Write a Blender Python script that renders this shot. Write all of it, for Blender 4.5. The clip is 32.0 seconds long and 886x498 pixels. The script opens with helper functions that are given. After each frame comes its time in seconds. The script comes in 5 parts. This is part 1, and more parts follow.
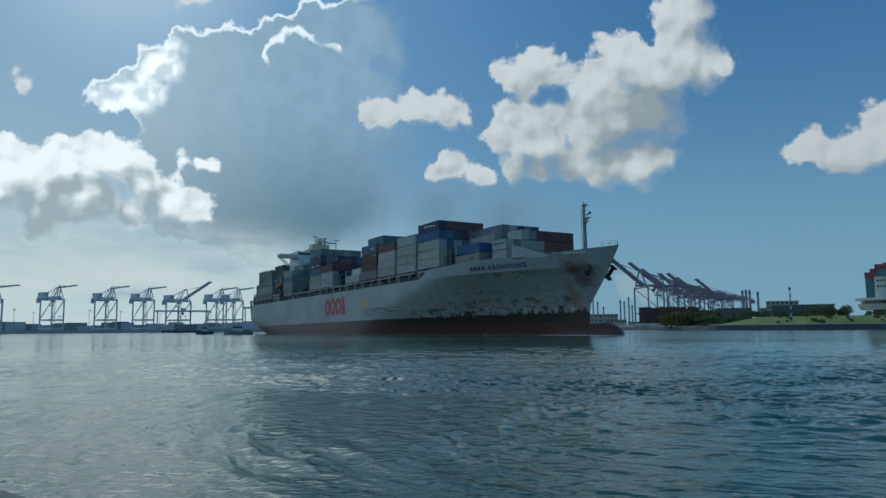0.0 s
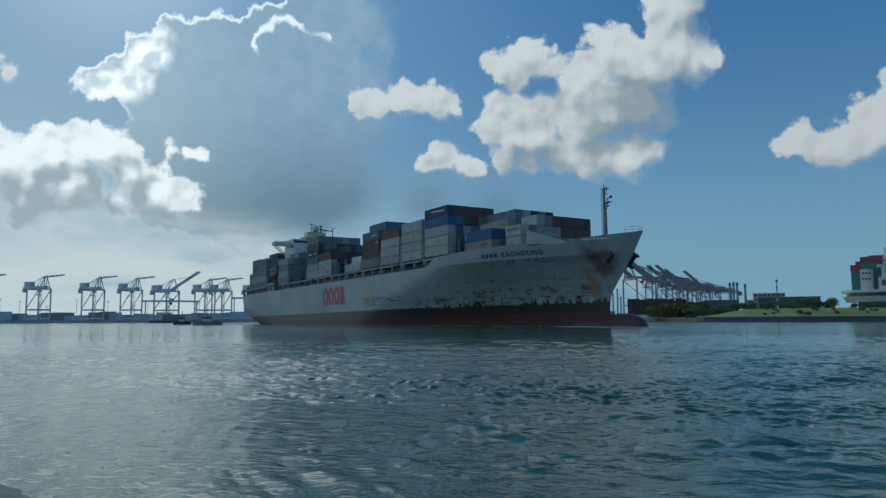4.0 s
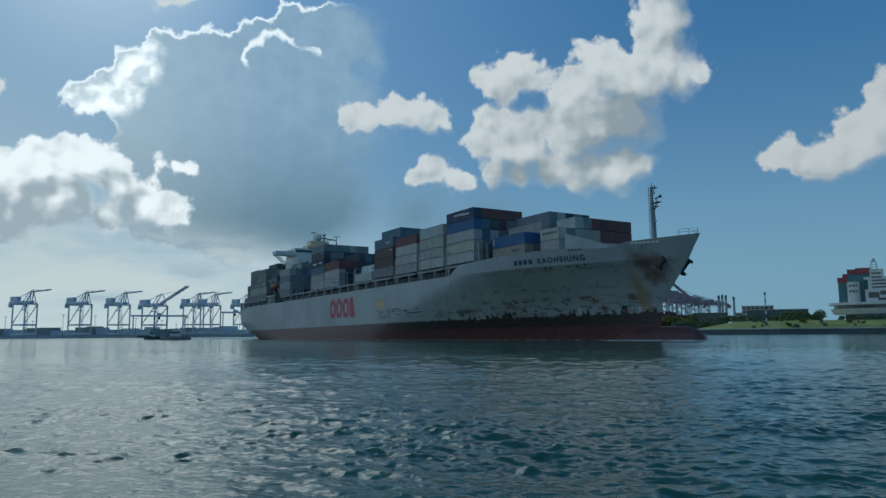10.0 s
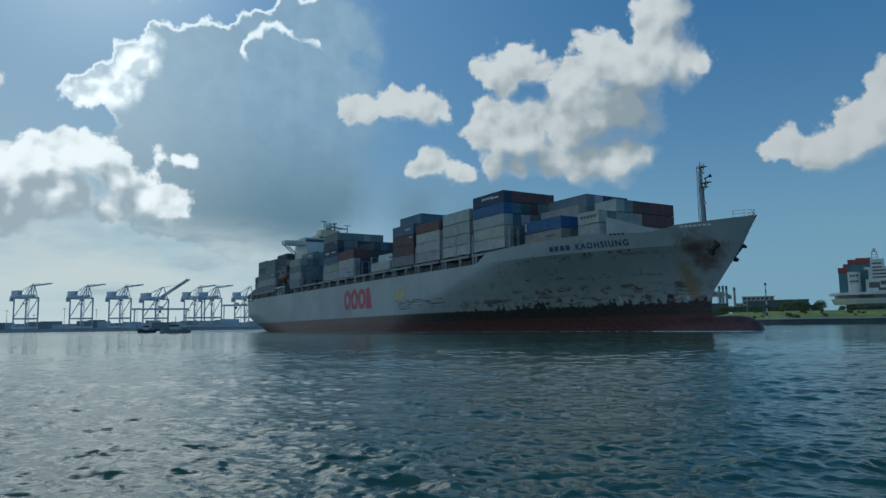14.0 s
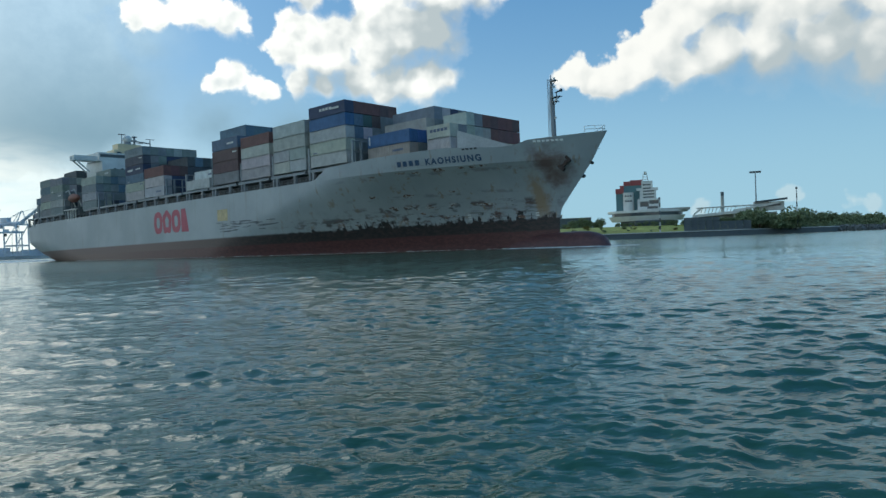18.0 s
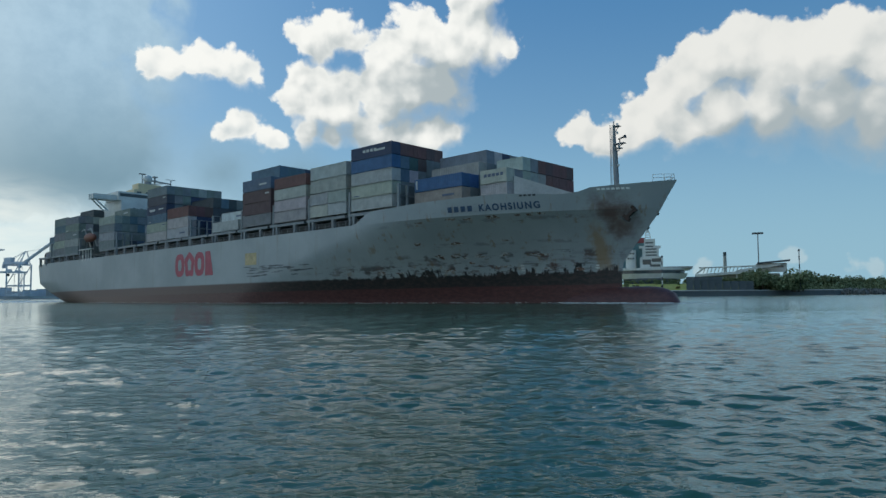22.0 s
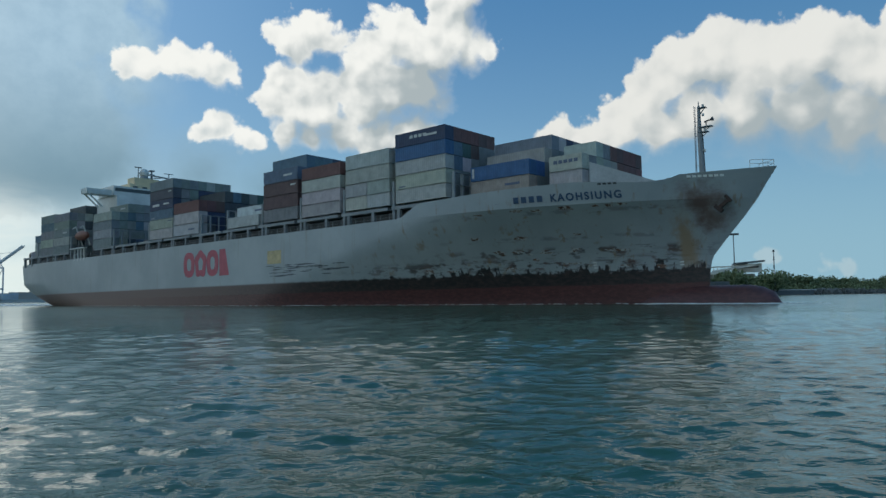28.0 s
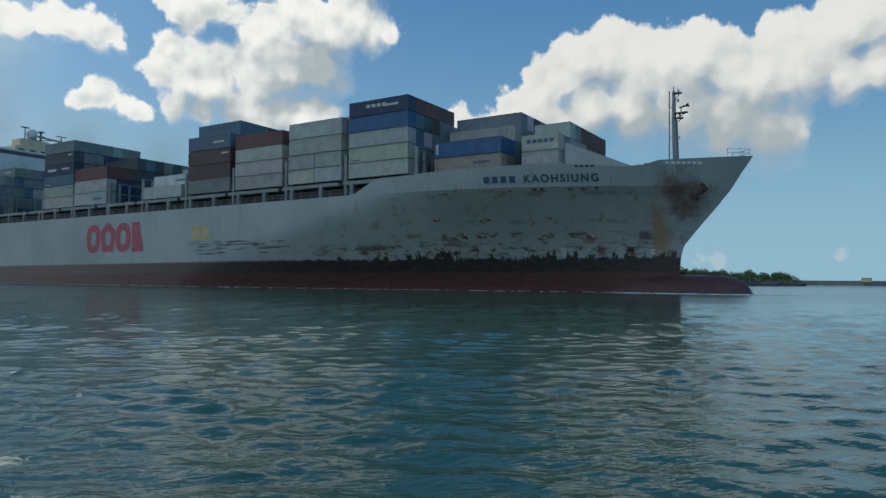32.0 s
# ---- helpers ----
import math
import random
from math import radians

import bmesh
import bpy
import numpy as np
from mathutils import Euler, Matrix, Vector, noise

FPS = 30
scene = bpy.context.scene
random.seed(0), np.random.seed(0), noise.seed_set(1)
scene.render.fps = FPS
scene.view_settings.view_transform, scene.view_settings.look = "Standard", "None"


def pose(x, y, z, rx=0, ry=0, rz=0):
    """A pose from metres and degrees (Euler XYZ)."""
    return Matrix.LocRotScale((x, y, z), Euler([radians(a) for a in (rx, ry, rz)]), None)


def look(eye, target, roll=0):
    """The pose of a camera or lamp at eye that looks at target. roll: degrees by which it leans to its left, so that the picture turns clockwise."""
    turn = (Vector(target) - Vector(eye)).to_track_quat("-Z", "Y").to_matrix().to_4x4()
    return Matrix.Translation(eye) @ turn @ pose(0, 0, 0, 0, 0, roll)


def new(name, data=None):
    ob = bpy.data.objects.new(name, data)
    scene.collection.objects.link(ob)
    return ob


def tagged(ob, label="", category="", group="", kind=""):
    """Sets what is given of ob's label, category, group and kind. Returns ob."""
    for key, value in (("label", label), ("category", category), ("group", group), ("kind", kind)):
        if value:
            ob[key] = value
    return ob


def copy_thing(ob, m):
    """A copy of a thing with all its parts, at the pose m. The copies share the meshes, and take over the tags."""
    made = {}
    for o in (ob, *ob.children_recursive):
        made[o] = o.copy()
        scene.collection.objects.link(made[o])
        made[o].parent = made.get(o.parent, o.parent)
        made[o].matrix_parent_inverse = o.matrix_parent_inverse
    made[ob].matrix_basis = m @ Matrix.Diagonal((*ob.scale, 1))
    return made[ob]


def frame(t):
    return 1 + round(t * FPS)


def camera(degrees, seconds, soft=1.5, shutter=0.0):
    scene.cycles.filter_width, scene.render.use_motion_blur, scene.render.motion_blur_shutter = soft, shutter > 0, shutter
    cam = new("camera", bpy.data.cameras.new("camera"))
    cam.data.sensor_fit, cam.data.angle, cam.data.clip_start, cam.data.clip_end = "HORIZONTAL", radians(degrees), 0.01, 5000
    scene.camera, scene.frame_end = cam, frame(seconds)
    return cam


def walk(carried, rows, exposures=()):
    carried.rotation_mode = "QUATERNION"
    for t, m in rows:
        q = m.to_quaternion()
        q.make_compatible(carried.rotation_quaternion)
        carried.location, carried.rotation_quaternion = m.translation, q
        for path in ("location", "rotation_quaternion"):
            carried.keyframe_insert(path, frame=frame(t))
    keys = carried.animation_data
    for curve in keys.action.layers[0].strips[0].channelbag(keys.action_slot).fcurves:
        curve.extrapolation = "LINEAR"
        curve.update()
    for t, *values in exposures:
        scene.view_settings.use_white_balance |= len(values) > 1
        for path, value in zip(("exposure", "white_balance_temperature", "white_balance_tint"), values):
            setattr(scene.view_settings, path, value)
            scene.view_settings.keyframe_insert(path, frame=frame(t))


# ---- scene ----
cam = camera(64.54, 32.0)
PATH = [
    (0, pose(0, 0, 1.6, 96.56, 0.43, 0.16)), (0.5, pose(0, 0, 1.6, 96.60, 0.16, -0.05)),
    (1, pose(0, 0, 1.6, 96.71, 0.09, 0.06)), (1.5, pose(0, 0, 1.6, 96.54, 0.29, -0.15)),
    (2, pose(0, 0, 1.6, 96.22, -0.05, -0.46)), (2.5, pose(0, 0, 1.6, 95.55, -0.22, -0.24)),
    (3, pose(0, 0, 1.6, 95.59, 0.11, -0.68)), (3.5, pose(0, 0, 1.6, 95.79, 0.27, -0.69)),
    (5.5, pose(0, 0, 1.6, 95.87, 0.29, -0.84)), (6, pose(0, 0, 1.6, 96.30, 0.36, -0.86)),
    (6.5, pose(0, 0, 1.6, 96.54, 0.22, -1.01)), (7, pose(0, 0, 1.6, 96.50, 0.16, -1.17)),
    (7.5, pose(0, 0, 1.6, 96.68, 0.25, -1.41)), (8, pose(0, 0, 1.6, 96.88, 0.25, -1.46)),
    (8.5, pose(0, 0, 1.6, 97.10, 0.39, -1.45)), (9, pose(0, 0, 1.6, 97.10, 0.40, -1.40)),
    (9.5, pose(0, 0, 1.6, 97.00, 0.45, -1.44)), (10, pose(0, 0, 1.6, 96.93, 0.47, -1.50)),
    (10.5, pose(0, 0, 1.6, 96.93, 0.46, -1.50)), (11, pose(0, 0, 1.6, 96.82, 0.41, -1.52)),
    (11.5, pose(0, 0, 1.6, 96.70, 0.56, -1.44)), (12, pose(0, 0, 1.6, 96.60, 0.52, -1.46)),
    (12.5, pose(0, 0, 1.6, 96.50, 0.54, -1.47)), (13, pose(0, 0, 1.6, 96.40, 0.60, -1.42)),
    (13.5, pose(0, 0, 1.6, 96.32, 0.71, -1.39)), (15.5, pose(0, 0, 1.6, 95.83, 0.30, -2.80)),
    (16, pose(0, 0, 1.6, 94.62, -1.64, -9.02)), (16.5, pose(0, 0, 1.6, 92.10, -0.91, -15.38)),
    (17, pose(0, 0, 1.6, 90.13, -0.16, -16.89)), (17.5, pose(0, 0, 1.6, 89.73, 1.06, -16.26)),
    (18, pose(0, 0, 1.6, 89.51, 2.08, -16.97)), (18.5, pose(0, 0, 1.6, 90.67, 2.01, -15.53)),
    (19, pose(0, 0, 1.6, 91.23, 0.58, -16.04)), (19.5, pose(0, 0, 1.6, 92.40, -0.24, -15.89)),
    (20, pose(0, 0, 1.6, 93.52, 0.42, -15.48)), (20.5, pose(0, 0, 1.6, 93.39, 0.52, -15.67)),
    (21, pose(0, 0, 1.6, 93.30, 0.33, -15.89)), (21.5, pose(0, 0, 1.6, 93.54, 0.22, -16.63)),
    (22, pose(0, 0, 1.6, 93.77, 0.44, -16.84)), (22.5, pose(0, 0, 1.6, 93.98, 0.46, -16.48)),
    (23, pose(0, 0, 1.6, 94.14, 0.38, -16.37)), (23.5, pose(0, 0, 1.6, 94.04, 0.65, -16.45)),
    (24, pose(0, 0, 1.6, 93.85, 0.92, -16.68)), (24.5, pose(0, 0, 1.6, 93.58, 0.65, -17.39)),
    (25, pose(0, 0, 1.6, 93.39, 0.83, -18.53)), (25.5, pose(0, 0, 1.6, 93.33, 1.05, -18.24)),
    (26, pose(0, 0, 1.6, 93.48, 1.25, -17.43)), (26.5, pose(0, 0, 1.6, 93.73, 1.15, -16.99)),
    (28.5, pose(0, 0, 1.6, 93.97, 0.62, -18.79)), (29, pose(0, 0, 1.6, 94.20, 0.67, -18.75)),
    (29.5, pose(0, 0, 1.6, 94.29, 0.63, -18.85)), (30, pose(0, 0, 1.6, 94.36, 0.80, -18.82)),
    (30.5, pose(0, 0, 1.6, 94.12, -0.44, -20.38)), (31, pose(0, 0, 1.6, 93.35, 0.01, -23.14)),
    (31.5, pose(0, 0, 1.6, 93.49, -0.42, -24.21)), (32, pose(0, 0, 1.6, 92.62, -0.54, -27.10)),
]
EXPOSURES = [(0, 0.0, 5850, 2), (15, 0.0, 5850, 2), (16, 0.15, 6000, 3), (17, 0.68, 6300, 5), (18, 0.82, 6550, 6), (19, 0.84, 6550, 6.5), (20, 0.60, 6550, 7), (21, 0.56, 6550, 7), (24, 0.54, 6550, 6.5), (27, 0.52, 6550, 6.5), (32, 0.5, 6550, 7)]
walk(cam, PATH, EXPOSURES)

SHIP_ROWS = [
    (0, pose(40.24, 160.53, 0.47, 0, -0.45, -59.85)),
    (3, pose(43.87, 152.31, 0.47, 0, -0.45, -59.87)),
    (6, pose(47.89, 144.18, 0.47, 0, -0.45, -59.88)),
    (9, pose(52.16, 136.09, 0.47, 0, -0.45, -59.87)),
    (12, pose(56.59, 128.00, 0.47, 0, -0.45, -59.85)),
    (15, pose(61.09, 119.86, 0.47, 0, -0.45, -59.80)),
    (18, pose(65.65, 111.63, 0.47, 0, -0.45, -59.71)),
    (21, pose(70.25, 103.29, 0.47, 0, -0.45, -59.58)),
    (24, pose(74.95, 94.82, 0.47, 0, -0.45, -59.40)),
    (27, pose(79.79, 86.20, 0.47, 0, -0.45, -59.17)),
    (30, pose(84.90, 77.42, 0.47, 0, -0.45, -58.87)),
    (32, pose(88.51, 71.47, 0.47, 0, -0.45, -58.62)),
]

# ---- world and sun ----
SUN_AZ, SUN_EL = radians(-24.5), radians(33)
SKY = 0.055


class G:
    """A thin wrapper that builds node arithmetic."""

    def __init__(self, tree):
        self.t = tree

    def node(self, kind, **kw):
        n = self.t.nodes.new(kind)
        for k, v in kw.items():
            setattr(n, k, v)
        return n

    def put(self, sock, v):
        if isinstance(v, bpy.types.NodeSocket):
            self.t.links.new(v, sock)
        else:
            sock.default_value = v

    def m(self, op, a, b=0.0, c=0.0, clamp=False):
        n = self.node("ShaderNodeMath", operation=op, use_clamp=clamp)
        for s, v in zip(n.inputs, (a, b, c)):
            self.put(s, v)
        return n.outputs[0]

    def v(self, op, a, b=(0, 0, 0), scale=None):
        n = self.node("ShaderNodeVectorMath", operation=op)
        self.put(n.inputs[0], a)
        self.put(n.inputs[1], b)
        if scale is not None:
            self.put(n.inputs["Scale"], scale)
        return n.outputs[1] if op in ("DISTANCE", "LENGTH", "DOT_PRODUCT") else n.outputs[0]

    def ramp(self, x, lo, hi, a=0.0, b=1.0, smooth=True):
        n = self.node("ShaderNodeMapRange", interpolation_type="SMOOTHSTEP" if smooth else "LINEAR")
        for s, v in zip(n.inputs, (x, lo, hi, a, b)):
            self.put(s, v)
        return n.outputs[0]

    def mix(self, f, a, b):
        n = self.node("ShaderNodeMix", data_type="RGBA")
        self.put(n.inputs[0], f)
        self.put(n.inputs[6], a)
        self.put(n.inputs[7], b)
        return n.outputs[2]

    def noise(self, vec, scale, detail=4.0, rough=0.55, dist=0.0):
        n = self.node("ShaderNodeTexNoise")
        if vec is not None:
            self.put(n.inputs["Vector"], vec)
        for k, x in (("Scale", scale), ("Detail", detail), ("Roughness", rough), ("Distortion", dist)):
            n.inputs[k].default_value = x
        return n.outputs[0], n.outputs[1]


# clouds: azimuth, elevation and radius of their puffs, in degrees
CLOUD_BACKLIT = [(-26.7, 17.4, 1.18), (-25.4, 17.5, 1.27), (-24.3, 18.2, 1.36), (-22.8, 20.1, 1.67), (-20.6, 20.8, 2.08), (-17.6, 21.0, 2.52), (-14.1,
    21.8, 2.55), (-10.3, 23.2, 2.88), (-7.2, 23.5, 2.97), (-5.0, 23.6, 2.17), (-4.4, 22.2, 1.87), (-9.1, 20.0, 3.61), (-16.2, 17.4, 5.02), (-21.8,
    16.8, 2.86), (-5.3, 18.5, 3.05), (-20.2, 11.9, 4.64), (-14.7, 11.4, 6.1), (-8.0, 11.7, 6.69), (-0.6, 9.9, 5.03), (-5.3, 15.3, 4.43), (-12.2, 16.8,
    4.08), (-20.4, 16.6, 3.3), (5.0, 9.0, 5.03), (9.6, 7.9, 3.64)]
CLOUD_CREST = [(-13.6, 21.6, 1.08), (-12.4, 22.3, 1.11), (-11.1, 22.2, 1.04), (-9.9, 21.6, 1.09), (-9.4, 20.4, 1.44), (-11.5, 20.1, 2.11), (-10.1,
    19.1, 2.56)]
CLOUD_LOBES = [(-27.2, 17.3, 0.86), (-26.6, 16.8, 1.19), (-25.1, 17.4, 1.2), (-23.5, 18.6, 1.04), (-22.6, 20.0, 1.35), (-22.2, 21.0, 1.03), (-23.7,
    17.4, 1.05), (-25.8, 16.3, 0.8)]
CLOUD_LOW = [(-36.0, 10.0, 3.64), (-33.3, 10.7, 3.01), (-30.7, 11.0, 2.25), (-28.8, 12.0, 2.21), (-27.4, 12.6, 1.84), (-25.5, 12.3, 1.87), (-24.0,
    11.3, 1.9), (-22.1, 10.1, 1.77), (-20.5, 9.6, 1.45), (-19.1, 9.5, 1.12), (-27.8, 9.7, 2.81), (-30.2, 8.7, 2.35), (-24.4, 8.9, 1.66), (-18.6, 12.8,
    0.45), (-19.6, 13.3, 0.4), (-20.9, 13.2, 0.3)]
CLOUD_SMALL = [(-6.1, 17.5, 1.06), (-4.6, 17.8, 1.32), (-2.9, 18.0, 1.46), (-1.3, 17.9, 1.42), (0.4, 17.6, 1.42), (1.8, 17.1, 0.8), (0.1, 13.4, 1.1),
    (1.3, 13.1, 1.15), (2.5, 12.8, 1.1), (3.6, 12.5, 0.85), (-0.7, 12.9, 0.7)]
CLOUD_MIDDLE = [(5.4, 20.2, 1.25), (6.9, 20.6, 1.5), (8.3, 21.1, 1.49), (9.6, 20.1, 1.1), (7.4, 19.5, 1.26), (5.4, 17.5, 1.28), (6.7, 17.6, 1.45),
    (8.3, 17.2, 1.47), (9.5, 16.6, 1.22), (4.7, 16.0, 1.29), (6.1, 15.4, 1.82), (8.4, 15.3, 2.18), (11.1, 17.3, 1.21), (12.5, 20.5, 1.26), (14.2,
    21.4, 1.75), (15.4, 20.4, 2.1), (13.0, 19.1, 1.88), (11.6, 18.4, 1.54), (17.3, 19.5, 2.54), (19.6, 21.1, 2.57), (19.7, 23.6, 2.5), (20.2, 26.4,
    2.13), (21.0, 19.6, 1.78), (22.5, 19.4, 1.19), (14.4, 16.5, 2.61), (16.8, 16.9, 2.6), (12.1, 15.6, 2.19), (18.4, 17.7, 1.47), (6.1, 13.4, 1.5),
    (7.7, 12.8, 1.33), (10.2, 13.3, 1.78), (13.0, 13.1, 2.06), (15.8, 13.1, 2.24), (17.8, 13.3, 1.16), (18.4, 15.1, 1.33)]
CLOUD_RIGHT = [(27.4, 12.8, 0.88), (28.1, 13.5, 0.96), (29.4, 12.3, 1.49), (31.1, 12.4, 1.91), (33.1, 13.3, 2.14), (34.9, 14.7, 2.18), (36.4, 16.2,
    2.46), (38.3, 17.4, 2.33), (40.5, 17.6, 2.6), (42.8, 16.3, 2.96), (44.8, 16.3, 2.76), (47.0, 17.0, 2.76), (49.0, 16.0, 2.94), (51.6, 15.2, 3.22),
    (54.1, 16.1, 3.44), (46.1, 13.0, 3.48), (49.2, 11.8, 3.58), (42.5, 13.1, 3.2), (39.0, 13.7, 2.87), (36.1, 12.9, 2.28), (52.0, 11.1, 3.3), (55.1,
    16.6, 2.28), (57.0, 17.9, 2.21), (58.9, 18.6, 2.51), (59.3, 15.3, 2.21), (56.9, 14.8, 2.28), (61.3, 16.8, 3.19)]
CLOUD_GREY = [(-29.4, 7.4, 1.5), (-25.8, 7.9, 1.3), (-22.3, 8.0, 1.0), (-33.4, 7.2, 1.7), (-31.0, 9.6, 0.8), (-28.9, 10.6, 0.95), (-26.0, 10.4, 1.06), (-23.1, 9.8,
    0.84), (17.2, 16.2, 2.62), (19.8, 15.5, 2.2), (13.5, 14.5, 1.33), (7.0, 12.1, 1.34), (9.7, 12.3, 1.34), (43.8, 10.5, 3.21), (47.4, 9.7, 3.5),
    (40.5, 11.4, 2.06), (50.7, 9.7, 3.37), (46.8, 12.9, 1.55)]
CLOUD_WISP = [(-21.4, 25.4, 1.1), (-19.8, 25.9, 1.3), (-23.0, 26.6, 0.9), (-18.4, 26.8, 1.2), (-32.4, 18.4, 0.5), (-31.9, 17.3, 0.4)]
CLOUD_FAR = [(56.5, 2.3, 0.0), (56.6, 1.8, 0.1), (42.8, 2.7, 0.35), (43.5, 2.3, 0.5), (47.3, 1.9, 0.5), (48.3, 1.7, 0.5), (37, 1.9, 0.5), (14.5, 3.4,
    1.0), (16.2, 3.2, 0.9)]


def make_world():
    world = bpy.data.worlds.new("sky")
    scene.world = world
    world.use_nodes = True
    t = world.node_tree
    t.nodes.clear()
    g = G(t)
    sky = g.node("ShaderNodeTexSky", sky_type="NISHITA", sun_disc=False)
    sky.sun_elevation, sky.sun_rotation = SUN_EL, SUN_AZ
    sky.altitude, sky.air_density, sky.dust_density, sky.ozone_density = 0, 1.0, 0.4, 1.2
    way = g.node("ShaderNodeTexCoord").outputs["Generated"]
    sep = g.node("ShaderNodeSeparateXYZ")
    g.put(sep.inputs[0], way)
    az = g.m("MULTIPLY", g.m("ARCTAN2", sep.outputs[0], sep.outputs[1]), 57.2958)
    el = g.m("MULTIPLY", g.m("ARCSINE", sep.outputs[2]), 57.2958)
    com = g.node("ShaderNodeCombineXYZ")
    g.put(com.inputs[0], az)
    g.put(com.inputs[1], el)
    flat = com.outputs[0]
    def lumps(at, scale=0.52, detail=2.6, rough=0.45):
        """Cauliflower relief: rounded lobes on several scales."""
        n = g.node("ShaderNodeTexVoronoi", feature="SMOOTH_F1", voronoi_dimensions="2D", normalize=True)
        g.put(n.inputs["Vector"], at)
        for k, x in (("Scale", scale), ("Detail", detail), ("Roughness", rough), ("Lacunarity", 2.3), ("Smoothness", 0.6)):
            n.inputs[k].default_value = x
        return g.m("MAXIMUM", g.m("MULTIPLY_ADD", n.outputs["Distance"], -5.2, 1.75), -0.9)

    _, coarse = g.noise(flat, 0.16, 3, 0.5)
    wisp, finec = g.noise(flat, 0.55, 8, 0.62)
    warp = g.v("ADD", g.v("SCALE", g.v("SUBTRACT", coarse, (0.5, 0.5, 0.5)), scale=1.5),
               g.v("SCALE", g.v("SUBTRACT", finec, (0.5, 0.5, 0.5)), scale=0.65))
    p = g.v("ADD", flat, g.v("MULTIPLY", warp, (1, 1, 0)))
    q = g.v("ADD", p, (-0.9, 1.9, 0))
    relief = lumps(p)
    heap, _ = g.noise(p, 0.34, 4, 0.5)
    heap2, _ = g.noise(g.v("ADD", p, (-0.55, 0.75, 0)), 0.34, 4, 0.5)
    slope = g.m("MULTIPLY", g.m("SUBTRACT", heap, heap2), 4.0)
    # the side of each billow that looks at the sun
    broad = lumps(p, 0.36, 1.6, 0.4)
    billow = g.m("MULTIPLY", g.m("SUBTRACT", broad, lumps(g.v("ADD", p, (-0.4, 0.6, 0)), 0.36, 1.6, 0.4)), 0.9)
    slope = g.m("ADD", slope, billow)

    def field(puffs, at):
        """Degrees inside the edge of a heap of puffs."""
        d = None
        for a, e, r in puffs:
            one = g.m("SUBTRACT", r, g.v("DISTANCE", at, (a, e, 0)))
            if d is None:
                d = one
            else:
                n = g.node("ShaderNodeMath", operation="SMOOTH_MAX")
                g.put(n.inputs[0], d)
                g.put(n.inputs[1], one)
                n.inputs[2].default_value = 0.9
                d = n.outputs[0]
        return d

    col = g.v("SCALE", sky.outputs[0], scale=SKY)
    deep = g.mix(g.ramp(az, -25, 25), (0.135, 0.30, 0.52, 1), (0.036, 0.150, 0.33, 1))
    blue = g.mix(g.ramp(el, 2, 27), (0.14, 0.29, 0.43, 1), deep)
    col = g.mix(0.75, col, blue)
    glow = g.ramp(g.v("DISTANCE", flat, (-26, 31, 0)), 1, 15, 0.7, 0.0)
    col = g.mix(glow, col, (0.62, 0.72, 0.78, 1))
    # haze that pales the sky towards the horizon, warmest below the sun
    col = g.mix(g.m("MULTIPLY", g.ramp(az, -5, -34), g.ramp(el, 26, 8, 0.22, 0.58)), col, (0.42, 0.50, 0.52, 1))
    warm = g.ramp(az, 8, -16)
    haze = g.mix(warm, (0.20, 0.34, 0.43, 1), (0.60, 0.655, 0.64, 1))
    col = g.mix(g.ramp(el, -3, 15, 0.92, 0.0), col, haze)
    # the great cloud before the sun: grey body, bright rim, white lobes at its tip
    base = field(CLOUD_BACKLIT, p)
    d = g.m("MULTIPLY_ADD", relief, 0.45, base)
    rim = g.m("MULTIPLY", g.ramp(d, 0.12, 0.55, 1, 0), g.m("MULTIPLY", g.ramp(el, 14, 18), g.ramp(az, -1, -8, 0.12, 1.0)))
    crest = g.m("MULTIPLY_ADD", relief, 0.30, field(CLOUD_CREST, p))
    over = field(CLOUD_CREST, g.v("ADD", p, (-0.5, 0.7, 0)))
    edge = g.m("MULTIPLY", g.ramp(g.m("ABSOLUTE", crest), 0.05, 0.32, 1, 0), g.ramp(g.m("SUBTRACT", crest, over), 0.15, 0.7))
    rim = g.m("MAXIMUM", rim, g.m("MULTIPLY", edge, g.m("MULTIPLY", g.ramp(az, -4.5, -9, 0.1, 0.75), g.ramp(el, 20.2, 21.4))))
    tip = g.ramp(g.m("MULTIPLY_ADD", relief, 0.35, field(CLOUD_LOBES, p)), -0.5, 0.9)
    rim = g.m("MAXIMUM", rim, g.m("MULTIPLY", tip, g.ramp(g.m("ADD", slope, g.m("MULTIPLY", relief, 0.5)), -0.8, 0.4, 0.4, 1.0)))
    inner = g.mix(g.ramp(wisp, 0.3, 0.7), (0.245, 0.355, 0.455, 1), (0.285, 0.40, 0.50, 1))
    inner = g.mix(g.ramp(el, 6, 19), (0.115, 0.195, 0.25, 1), inner)
    inner = g.mix(g.ramp(az, -10, -27, 0.0, 0.5), inner, (0.50, 0.57, 0.60, 1))
    tone = g.mix(rim, inner, (1.1, 1.1, 1.07, 1))
    veil = g.ramp(el, 19.5, 14)
    wide = g.m("MULTIPLY_ADD", g.m("MULTIPLY", veil, g.ramp(az, -14, -4)), 5.0, g.ramp(az, -9, -3, 0.3, 2.6))
    soft = g.m("MULTIPLY", g.ramp(d, 0.0, wide), g.ramp(el, 4.0, 9.0))
    soft = g.m("MULTIPLY", soft, g.ramp(az, 17, 5, 0.0, 0.95))
    col = g.mix(soft, col, tone)
    # pale layered bank low under the sun
    band, _ = g.noise(g.v("MULTIPLY", p, (0.10, 0.42, 1)), 1.0, 4, 0.55)
